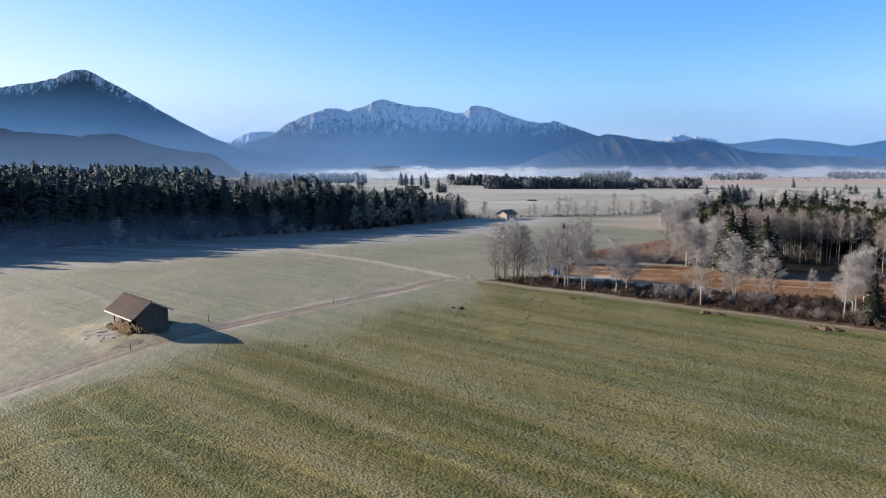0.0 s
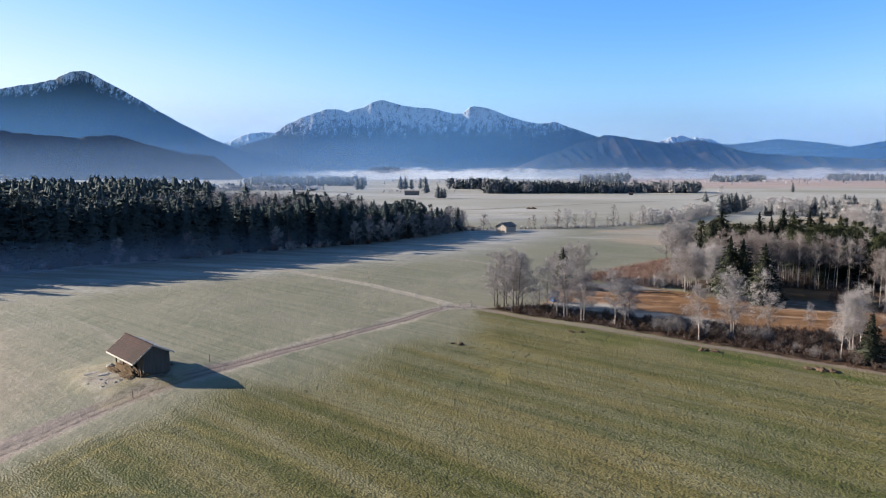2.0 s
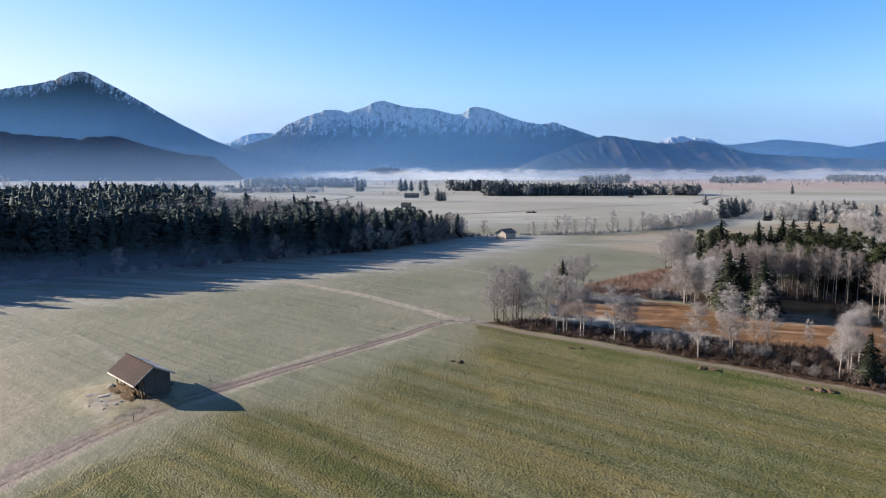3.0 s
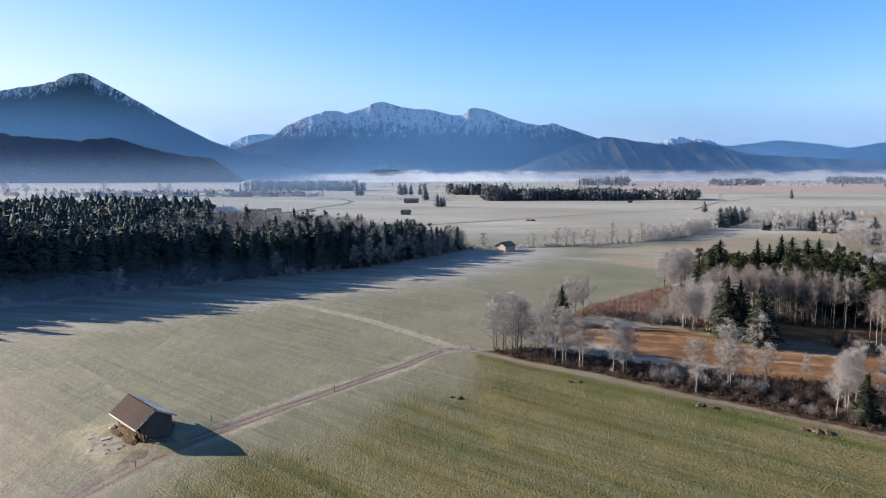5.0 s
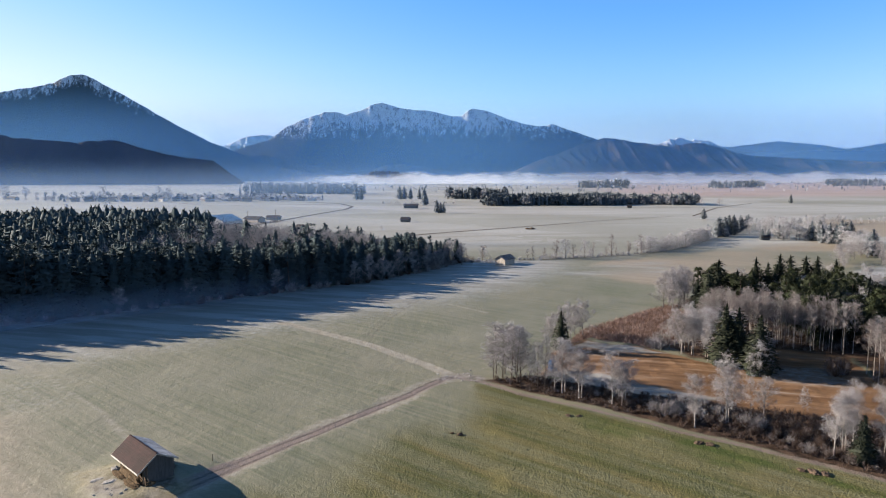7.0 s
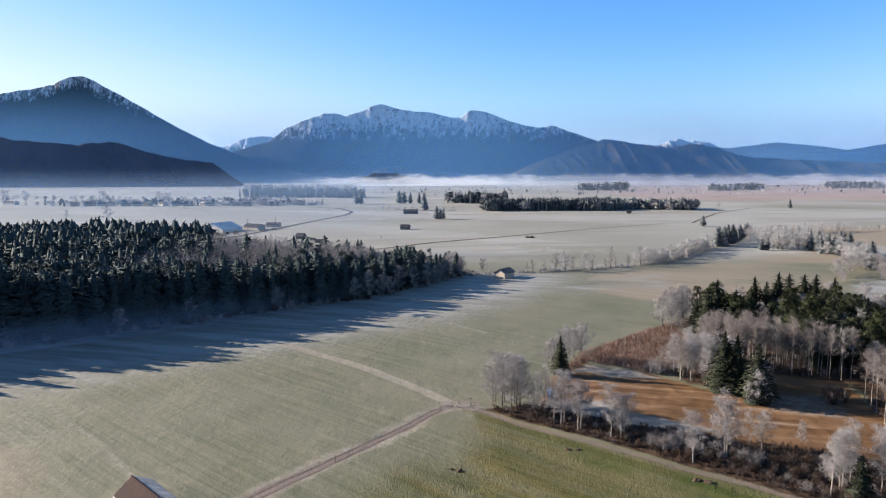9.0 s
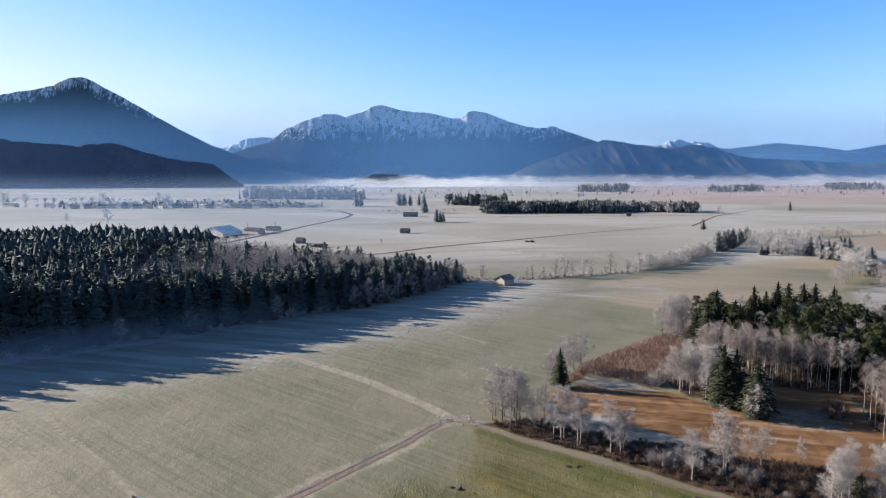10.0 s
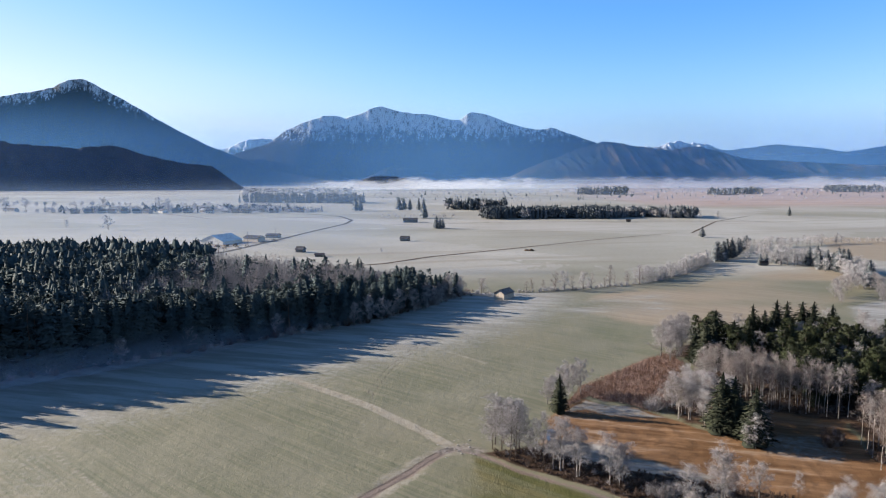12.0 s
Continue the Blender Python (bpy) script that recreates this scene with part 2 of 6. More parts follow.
    c = cover(c, green, c_green, 0.9, 0.08, 1.0)
    c = cover(c, reed, c_reed, 0.7)
    c = cover(c, fen, c_fen, 0.6)
    c = cover(c, lush, m.mix(m.ramp(swath, 0.4, 0.6), (0.050, 0.063, 0.018), (0.078, 0.081, 0.030)), 0.8)
    c = cover(c, rime, c_rime, 1.1)
    c = cover(c, bare, c_bare, 0.9)
    c = cover(c, verge, c_verge, 0.9)
    c = cover(c, road, c_road, 0.45)
    c = cover(c, stripe, c_rut, 0.8)
    c = cover(c, mud, c_mud, 1.0)
    c = m.mix(m.ramp(worn, 0.08, 0.9, 0, 0.6), c, m.mix(m.ramp(clump, 0.4, 0.6), (0.180, 0.150, 0.060), (0.135, 0.118, 0.044)))
    c = m.mix(m.ramp(pressed, 0.08, 0.9, 0, 0.5), c, (0.042, 0.042, 0.016))
    c = cover(c, ditch, (0.13, 0.095, 0.075), 0.4)
    grain = m.noise(5.0, 3, 0.75)
    near_tone = m.mix(m.ramp(grain, 0.36, 0.64), (0.80, 0.80, 0.77), (1.15, 1.15, 1.13))
    c = m.mix(m.ramp(green, 0.2, 0.8, 0.3, 0.9), c, near_tone, "MULTIPLY")
    tuft = m.calc("SUBTRACT", 1.0, lump)
    rough = m.ramp(m.calc("ADD", m.calc("ADD", green, m.calc("MULTIPLY", verge, 0.25)), m.calc("ADD", m.calc("MULTIPLY", fen, 0.15), bare)), 0.05, 0.75)
    h = m.calc("ADD", m.calc("MULTIPLY", fine, 0.42), m.calc("MULTIPLY", clump, 0.9))
    h = m.calc("ADD", h, m.calc("MULTIPLY", m.calc("MULTIPLY", tuft, 0.36), rough))
    m.bump(h, m.ramp(rough, 0.0, 1.0, 0.42, 0.85), 0.40)
    m.put(m.bsdf.inputs["Specular IOR Level"], m.ramp(m.calc("ADD", green, m.calc("ADD", fen, bare)), 0.0, 0.8, 0.36, 0.05))
    return m.done(c, 0.66)


M_GROUND = ground_material()


def mountain_material(name, snow_low, snow_high, wood, scrub, relief=8.0, drift=150.0, bare=0.5, capped=False):
    """Wooded slopes in two tones with clearings; snow above a ragged line, streaked down the gullies."""
    m = Nodes(name)
    x, y, z = m.split(m.coord)
    broad = m.noise(0.0045, 5, 0.6)
    n = m.noise(0.012, 6, 0.66)
    stand = m.noise(0.03, 6, 0.72)
    fine = m.noise(0.11, 4, 0.75, m.mapped(0, (1, 1, 0.55)))
    gully = m.noise(0.05, 6, 0.75, m.mapped(0, (1, 0.6, 0.32)), 0.6)
    open_ground = m.ramp(m.mix(0.45, broad, n), 0.47, 0.57, 0, bare)
    c = m.mix(m.ramp(fine, 0.36, 0.66), tuple(v * 0.55 for v in wood), tuple(v * 1.35 for v in wood))
    c = m.mix(m.ramp(stand, 0.42, 0.60, 0, 0.6), c, tuple(v * 1.9 for v in wood))
    c = m.mix(open_ground, c, m.mix(m.ramp(stand, 0.4, 0.62), scrub, tuple(v * 0.45 for v in scrub)))
    height = m.calc("ADD", z, m.calc("MULTIPLY", m.calc("SUBTRACT", m.mix(0.5, n, broad), 0.5), drift))
    f = m.ramp(height, snow_low, snow_high)
    if capped:
        # snow lies on the crest and thins out below it
        gap = m.calc("ADD", m.attribute("below_crest")[0], m.calc("MULTIPLY", m.calc("SUBTRACT", m.mix(0.5, n, stand), 0.5), drift))
        f = m.calc("MULTIPLY", f, m.ramp(gap, 4, 130, 1.0, 0.0))
    streak = m.calc("ADD", m.mix(0.4, gully, fine), m.calc("MULTIPLY", m.calc("SUBTRACT", f, 1.0), 0.26))
    f = m.calc("MULTIPLY", m.ramp(f, 0.0, 0.3), m.ramp(streak, 0.38, 0.51, 0, 0.95))
    if capped:
        f = m.calc("MULTIPLY", f, m.ramp(m.mix(0.5, gully, stand), 0.42, 0.58, 0.12, 0.85))
    m.bump(m.mix(0.5, stand, fine), 0.8, relief)
    return m.done(m.mix(m.calc("MULTIPLY", f, 0.9), c, (0.66, 0.70, 0.76)), 0.9)


M_MASSIF = mountain_material("snowy_massif", 120, 430, (0.010, 0.016, 0.020), (0.040, 0.044, 0.046), 16.0, 150.0, 0.5)
M_PEAK = mountain_material("snowy_peak", 200, 500, (0.016, 0.020, 0.024), (0.036, 0.037, 0.040), 12.0, 90.0, 0.35, True)
M_HILL = mountain_material("wooded_hill", 900, 1100, (0.014, 0.019, 0.019), (0.090, 0.070, 0.050), 10.0, 100.0, 0.9)
M_WOODHILL = mountain_material("dark_wooded_hill", 900, 1100, (0.012, 0.013, 0.016), (0.042, 0.033, 0.030), 5.0, 100.0, 0.6)
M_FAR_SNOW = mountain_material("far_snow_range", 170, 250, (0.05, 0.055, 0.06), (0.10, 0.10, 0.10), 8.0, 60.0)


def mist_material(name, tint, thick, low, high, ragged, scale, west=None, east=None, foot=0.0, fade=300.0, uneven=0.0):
    """Mist: light scattered in thin air, put into the tint of a half-clear sheet that thins out between two heights and
    towards its ends.
    """
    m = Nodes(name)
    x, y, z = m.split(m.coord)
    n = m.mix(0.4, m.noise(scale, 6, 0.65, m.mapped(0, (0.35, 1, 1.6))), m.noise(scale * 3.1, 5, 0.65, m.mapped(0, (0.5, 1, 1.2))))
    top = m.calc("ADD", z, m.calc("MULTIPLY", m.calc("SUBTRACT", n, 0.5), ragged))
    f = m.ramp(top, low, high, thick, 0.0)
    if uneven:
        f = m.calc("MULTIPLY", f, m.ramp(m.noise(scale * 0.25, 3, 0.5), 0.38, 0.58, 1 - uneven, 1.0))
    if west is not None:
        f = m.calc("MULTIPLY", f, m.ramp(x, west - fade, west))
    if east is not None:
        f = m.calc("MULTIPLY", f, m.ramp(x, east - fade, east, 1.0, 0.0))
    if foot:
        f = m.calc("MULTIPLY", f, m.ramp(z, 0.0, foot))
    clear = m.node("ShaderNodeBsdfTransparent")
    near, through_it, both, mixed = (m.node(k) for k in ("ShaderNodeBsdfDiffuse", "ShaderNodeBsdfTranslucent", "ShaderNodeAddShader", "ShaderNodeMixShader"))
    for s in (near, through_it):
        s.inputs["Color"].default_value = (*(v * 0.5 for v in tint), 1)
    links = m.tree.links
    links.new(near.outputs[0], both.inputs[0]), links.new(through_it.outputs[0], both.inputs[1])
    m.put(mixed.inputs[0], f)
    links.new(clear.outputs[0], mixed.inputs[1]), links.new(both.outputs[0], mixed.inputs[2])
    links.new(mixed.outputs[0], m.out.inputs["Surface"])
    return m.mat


# ---------------------------------------------------------------- mesh helpers
def to_mesh(name, verts, faces, material, smooth=False):
    data = bpy.data.meshes.new(name)
    data.from_pydata([tuple(v) for v in np.asarray(verts, float).tolist()], [], [tuple(f) for f in (faces.tolist() if isinstance(faces, np.ndarray) else faces)])
    for one in material if isinstance(material, (list, tuple)) else (material,):
        data.materials.append(one)
    if smooth:
        data.shade_smooth()
    return data


def leafy_mesh(name, verts, faces, material, ways):
    """A crown whose shading follows its outer form: each vertex faces its given way."""
    faces, ways = np.asarray(faces), np.asarray(ways, float)
    a, b, c = (verts[faces[:, k]] for k in range(3))
    turned = np.einsum("ij,ij->i", np.cross(b - a, c - a), ways[faces].mean(1)) < 0
    faces = np.where(turned[:, None], faces[:, ::-1], faces)
    data = to_mesh(name, verts, faces, material, smooth=True)
    data.normals_split_custom_set_from_vertices(ways.tolist())
    return data


def crown_ways(verts, lift=0.45):
    """Outward ways over a crown that stands on the origin, tilted upwards, a little uneven."""
    flat = verts[:, :2] / (np.percentile(np.linalg.norm(verts[:, :2], axis=1), 80) + 1e-6)
    ways = np.column_stack([flat, np.full(len(verts), lift)])
    ways += np.random.default_rng(3).normal(0, 0.22, ways.shape)
    return ways / np.linalg.norm(ways, axis=1)[:, None]


def bm_mesh(name, bm, material):
    data = bpy.data.meshes.new(name)
    bmesh.ops.recalc_face_normals(bm, faces=bm.faces)
    bm.to_mesh(data)
    bm.free()
    data.materials.append(material)
    return data


def part(name, data, parent, label="", m=None):
    ob = new(name, data)
    ob.parent = parent
    if m is not None:
        ob.matrix_basis = m
    if label:
        tagged(ob, label)
    return ob


def box(bm, x0, y0, z0, x1, y1, z1, bevel=0.0):
    made = bmesh.ops.create_cube(bm, size=1.0, matrix=Matrix.LocRotScale(((x0 + x1) / 2, (y0 + y1) / 2, (z0 + z1) / 2), None, (x1 - x0, y1 - y0, z1 - z0)))
    if bevel:
        edges = list({e for v in made["verts"] for e in v.link_edges})
        bmesh.ops.bevel(bm, geom=edges, offset=bevel, segments=1, affect="EDGES")


def join(sets):
    """Joins (verts, faces) sets into one."""
    vs, fs, k = [], [], 0
    for v, f in sets:
        vs.append(v), fs.append(np.asarray(f) + k)
        k += len(v)
    return np.concatenate(vs), np.concatenate(fs)


def tube(points, radii, sides=5):
    """A tapered tube along points, as triangles."""
    points, radii = np.asarray(points, float), np.asarray(radii, float)
    n = len(points)
    ways = np.gradient(points, axis=0)
    ways /= np.linalg.norm(ways, axis=1)[:, None] + 1e-9
    ref = np.where(np.abs(ways[:, 2:3]) > 0.9, np.array([[1.0, 0, 0]]), np.array([[0, 0, 1.0]]))
    a = np.cross(ways, ref)
    a /= np.linalg.norm(a, axis=1)[:, None] + 1e-9
    b = np.cross(ways, a)
    ang = np.linspace(0, 2 * np.pi, sides, endpoint=False)
    ring = a[:, None] * np.cos(ang)[None, :, None] + b[:, None] * np.sin(ang)[None, :, None]
    v = (points[:, None] + ring * radii[:, None, None]).reshape(-1, 3)
    i, j = np.meshgrid(np.arange(n - 1), np.arange(sides), indexing="ij")
    p, q = i * sides + j, i * sides + (j + 1) % sides
    f = np.concatenate([np.stack([p, q, q + sides], -1).reshape(-1, 3), np.stack([p, q + sides, p + sides], -1).reshape(-1, 3)])
    return v, f


def slivers(base, way, length, width, rng):
    """Thin pointed leaves or twigs: one triangle each."""
    n = len(base)
    side = np.cross(way, rng.normal(size=(n, 3)))
    side /= np.linalg.norm(side, axis=1)[:, None] + 1e-9
    w = side * (np.asarray(width) * np.ones(n))[:, None] / 2
    tip = base + way * (np.asarray(length) * np.ones(n))[:, None]
    v = np.stack([base - w, base + w, tip], 1).reshape(-1, 3)
    return v, np.arange(3 * n).reshape(-1, 3)


def inside(points, polygon):
    """Which of the points lie inside the polygon."""
    p, q = np.asarray(points, float), np.asarray(polygon, float)
    hit = np.zeros(len(p), bool)
    for (x0, y0), (x1, y1) in zip(q, np.roll(q, -1, 0)):
        if y0 != y1:
            cut = ((y0 > p[:, 1]) != (y1 > p[:, 1])) & (p[:, 0] < (x1 - x0) * (p[:, 1] - y0) / (y1 - y0) + x0)
            hit ^= cut
    return hit


def away(points, line):
    """Each point's distance from a line of points."""
    p, q = np.asarray(points, float), np.asarray(line, float)
    best = np.full(len(p), 1e9)
    for a, b in zip(q[:-1], q[1:]):
        d = b - a
        s = np.clip(((p - a) @ d) / (d @ d), 0, 1)
        best = np.minimum(best, np.linalg.norm(p - a - s[:, None] * d, axis=1))
    return best


def within(points, polygon, soft):
    """1 inside the polygon, 0 outside, with a soft border."""
    d = away(points, list(polygon) + [polygon[0]])
    d = np.where(inside(points, polygon), d, -d)
    return np.clip(0.5 + d / soft, 0, 1)


def strewn(polygon, spacing, rng, wild=0.42):
    """Points scattered through a polygon, about evenly spaced."""
    q = np.asarray(polygon, float)
    (x0, y0), (x1, y1) = q.min(0), q.max(0)
    gx, gy = np.meshgrid(np.arange(x0, x1, spacing), np.arange(y0, y1, spacing * 0.9))
    gx = gx + (np.arange(gx.shape[0]) % 2)[:, None] * spacing / 2
    p = np.stack([gx.ravel(), gy.ravel()], 1)
    p += rng.uniform(-wild, wild, p.shape) * spacing
    return p[inside(p, q)]


# ---------------------------------------------------------------- plan
ROAD = [(-60, 22), (-50, 46), (-44.7, 65.3), (-41.7, 75.6), (-38.3, 83.8), (-32.4, 93.5), (-25.7, 102.4), (-12.5, 119.6), (-7.0, 127.0), (-2.6, 133.8), (0.4, 138.0), (2.8, 138.7)]
ROAD_EAST = [(0.4, 138.3), (2.8, 138.7), (5.2, 137.4), (8.1, 135.5), (13.4, 130.2), (18.5, 125.8), (23.3, 122.0), (31.9, 115.2), (43.6, 106.0), (53.6, 98.2), (59.4, 92.8), (85, 66), (120, 30)]
PATH = [(2.8, 139.0), (0.4, 142.0), (-4.2, 148.6), (-11.2, 156.8), (-19.1, 166.1), (-27.6, 174.2), (-34.9, 180.9), (-41.7, 187.0), (-46.6, 190.5)]
FAR_PATH = [(-9, 229), (-6.1, 225.8), (3.5, 216.1), (13.8, 203.5)]
TRACK = [(-19.6, 168.0), (-19.4, 174), (-18.5, 182.7), (-15.8, 199.1), (-12.2, 211.6), (-9.8, 219.9), (-8.0, 228)]
FOOTPATH = [(-83.3, 136.8), (-75.9, 147.0), (-67.3, 159.2), (-57.3, 173.0), (-45.1, 189.4)]
FAINT = [(-125, 174), (-110.9, 161.1), (-91.7, 145.5), (-82.4, 137.1), (-63.2, 119.2), (-49, 103)]
FOREST_EDGE = [(-260, 92), (-190, 136), (-127, 188), (-110, 201), (-88, 218), (-58, 243), (-33, 262), (-8, 293), (8, 321)]
FOREST = FOREST_EDGE + [(-12, 330), (-80, 338), (-135, 356), (-270, 392), (-340, 300)]
GREEN = [(6.6, 135.4), (8.4, 134.2), (13.4, 129.2), (18.5, 124.8), (23.3, 121), (31.9, 114.2), (43.6, 105), (53.6, 97.2), (59.4, 91.8), (85, 65), (120, 29), (90, -20), (-50, -20), (-43, 58), (-40, 63), (-37.5, 67),
         (-33.8, 72), (-31.7, 79), (-26.4, 85), (-19.7, 86), (-14.7, 92.2), (-9.4, 104), (-2.3, 108), (3.4, 106), (6.5, 121.8)]
FEN = [(24, 146), (28.5, 160), (37, 170), (52, 160), (57, 153), (62, 148), (66, 150), (72, 155), (80, 162.5), (98, 155), (93, 146), (90, 136), (97, 128), (94, 112), (84, 103), (70, 107), (58, 112), (50, 122), (41, 127), (33, 131), (25, 135), (21, 141)]
WOOD_FLOOR = [(57, 153), (70, 152), (80, 161), (97, 153.5), (91, 138), (86, 112), (96, 92), (170, 100), (185, 170), (160, 226), (84, 226), (70, 210), (86, 206), (70, 176), (56, 164)]
REEDS = [(31.2, 163.7), (32.4, 167.9), (39.1, 180.7), (54.3, 196.1), (73.1, 214.1), (76, 203), (66, 177.4), (56, 163), (51.9, 161), (45.2, 167.7), (38.7, 171.8)]
BANK = [(8, 136.4), (32.2, 117.4), (47, 105), (60.6, 92), (86, 66), (110, 80), (86, 104), (60, 118), (36, 129), (18, 139)]
TAN = [(40, 300), (84, 250), (131, 262), (190, 292), (222, 330), (240, 372), (226, 420), (173, 424), (104, 345), (66, 326)]
DITCH = [(-70, 418), (-37.3, 437), (-8, 472), (53, 519), (134.7, 586), (233.7, 654)]
FARM_ROAD = [(-240, 430), (-165.4, 505), (-151, 575), (-130, 700), (-112.9, 785), (-113, 850), (-141.7, 932), (-200, 985)]
HEDGE = [(4, 321), (13.7, 322.5), (42, 328), (72, 337), (105, 351.5), (136.6, 380), (176.4, 435)]
MARKS = [(-42, 48), (-39.1, 56.8), (-37.3, 64.1), (-35.6, 69.2), (-32.6, 71.6), (-29.4, 70.9), (-20.3, 64.5), (-13.9, 59.9), (-4, 53.7), (12, 44)]
TURN_MARKS = [(-38, 46), (-35.2, 50.8), (-33.6, 54), (-30.4, 55.4), (-27.5, 55.2), (-24.9, 54), (-17, 50), (-6, 43)]


# ---------------------------------------------------------------- ground
def graded(lo, hi, fine_lo, fine_hi, step, growth):
    """Grid lines, fine between two values and ever wider outside."""
    mid = list(np.arange(fine_lo, fine_hi, step))
    up, s = [mid[-1]], step
    while up[-1] < hi:
        s *= growth
        up.append(up[-1] + s)
    down, s = [mid[0]], step
    while down[-1] > lo:
        s *= growth
        down.append(down[-1] - s)
    return np.array(down[:0:-1] + mid + up[1:])


def ruffle(p, size, seed):
    """Smooth value noise between -1 and 1 over the plan."""
    rng = np.random.default_rng(seed)
    table = rng.uniform(-1, 1, (64, 64))
    q = p / size
    i = np.floor(q).astype(int)
    f = q - i
    f = f * f * (3 - 2 * f)
    a, b = table[i[:, 0] % 64, i[:, 1] % 64], table[(i[:, 0] + 1) % 64, i[:, 1] % 64]
    c, d = table[i[:, 0] % 64, (i[:, 1] + 1) % 64], table[(i[:, 0] + 1) % 64, (i[:, 1] + 1) % 64]
    return (a * (1 - f[:, 0]) + b * f[:, 0]) * (1 - f[:, 1]) + (c * (1 - f[:, 0]) + d * f[:, 0]) * f[:, 1]


def band(p, line, half, soft):
    return np.clip(0.5 + (half - away(p, line)) / soft, 0, 1)


def mound(p):
    """The low rise on which the hay barn stands."""
    p = np.asarray(p, float).reshape(-1, 2)
    return 0.62 * np.exp(-(np.linalg.norm(p - (-42.0, 92.5), axis=1) / 9.0) ** 4)


def build_ground():
    xs, ys = graded(-5200, 5200, -60, 74, 0.68, 1.055), graded(-3000, 5200, 46, 180, 0.8, 1.027)
    gx, gy = np.meshgrid(xs, ys)
    p = np.stack([gx.ravel(), gy.ravel()], 1)
    w = p + np.stack([ruffle(p, 3.0, 1), ruffle(p, 3.0, 2)], 1) * 0.35 + np.stack([ruffle(p, 14, 3), ruffle(p, 14, 4)], 1) * 0.8
    edge = p + np.stack([ruffle(p, 6, 5), ruffle(p, 6, 6)], 1) * 1.6
    far = edge + np.stack([ruffle(p, 60, 7), ruffle(p, 60, 8)], 1) * 10
    d_road = away(p, ROAD)
    road = np.maximum.reduce([np.clip(0.5 + (np.interp(p[:, 1], [70, 92, 108], [2.4, 1.9, 1.1]) - away(w, ROAD)) / 1.3, 0, 1), 0.95 * band(w, ROAD_EAST, 0.62, 0.6), 0.42 * band(w, PATH, 0.9, 1.6)])
    ruts = np.maximum.reduce([0.95 * np.clip(1 - np.abs(d_road - 0.72 + 0.15 * ruffle(p, 5, 9)) / 0.55, 0, 1),
                              0.30 * band(w, ROAD_EAST, 0.9, 0.7),
                              0.72 * np.clip(1 - np.abs(away(p, TRACK) - 0.8) / 0.5, 0, 1),
                              0.36 * np.clip(1 - np.abs(away(p, PATH) - 0.75) / 0.5, 0, 1)])
    # wheel marks that turn on the meadow, and long drilling lines on the pasture
    worn, pressed = np.zeros(len(p)), np.zeros(len(p))
    for line in (MARKS, TURN_MARKS):
        d = away(p + np.stack([ruffle(p, 8, 16), ruffle(p, 8, 17)], 1) * 0.25, line)
        worn = np.maximum(worn, np.clip(1 - np.abs(d - 1.5) / 0.75, 0, 1) * np.clip(0.75 + 0.4 * ruffle(p, 4, 18), 0, 1))
        pressed = np.maximum(pressed, np.clip(1 - np.abs(d - 0.7) / 0.6, 0, 1) * np.clip(0.8 + 0.4 * ruffle(p, 3, 19), 0, 1))
    by_road = np.clip((away(p, ROAD_EAST) - 3) / 8, 0, 1)
    green = (1 - by_road) * within(p, GREEN, 2.5) + by_road * within(edge + np.stack([ruffle(p, 15, 36), ruffle(p, 15, 37)], 1) * 3.5, GREEN, 17.0)
    green = green * (1 - 0.55 * band(p, ROAD, 5.0, 6.0))
    fen = within(edge, FEN, 3.0)
    reed = within(edge, REEDS, 3.0)
    tan = within(far, TAN, 12.0) * (0.56 + 0.42 * ruffle(p * (0.5, 1.4), 26, 10))
    tan = np.maximum(tan, 0.5 * within(far, [(-130, 60), (-46, 60), (-50, 96), (-70, 128), (-112, 152)], 24) * (1 - green))
    tan = np.maximum(tan, 0.8 * within(far, [(330, 600), (400, 585), (340, 470), (300, 430), (272, 468)], 14))
    plainland = np.clip((p[:, 1] - 275 - 0.22 * np.abs(p[:, 0] - 60)) / 150 + 0.15 * ruffle(p, 80, 11), 0, 1)
    plainland *= 1 - 0.2 * within(far, [(60, 345), (140, 395), (170, 440), (260, 620), (120, 560), (20, 470), (-60, 420), (-20, 345)], 60)
    pink = np.clip((p[:, 1] - 900) / 500, 0, 1) * np.clip((p[:, 0] - 0.12 * p[:, 1]) / 350 + 0.35 * ruffle(p, 260, 12), 0, 1)
    bare = np.maximum(within(w, BANK, 2.0) * 0.95, within(edge, WOOD_FLOOR, 3.0) * 0.8)
    bare = np.maximum(bare, 0.85 * within(edge, [(q[0] - 1, q[1] + 3) for q in FOREST_EDGE] + FOREST[len(FOREST_EDGE):], 6))
    verge = np.maximum.reduce([0.62 * band(edge, ROAD, 3.4, 3.6), 0.62 * band(p, FAINT, 0.9, 2.0), 0.52 * band(w, FOOTPATH, 0.35, 1.2), 1.0 * band(p, PATH, 1.5, 1.3), 0.6 * band(p, FAR_PATH, 1.0, 1.2),
                               0.75 * within(edge, [(-54, 93), (-50, 86.5), (-45, 83), (-42, 78.5), (-38, 82), (-36, 88), (-41, 95), (-48, 98)], 4.0)])
    mud = np.maximum(1.25 * within(edge, [(-51.5, 91.9), (-48.5, 88), (-44.5, 86), (-41, 81.5), (-38.6, 83.6), (-36.4, 87), (-41.5, 92.6), (-48, 95.4)], 2.4),
                     0.62 * band(w, [(0, 138), (4, 140), (8, 137.5)], 2.0, 3.0))
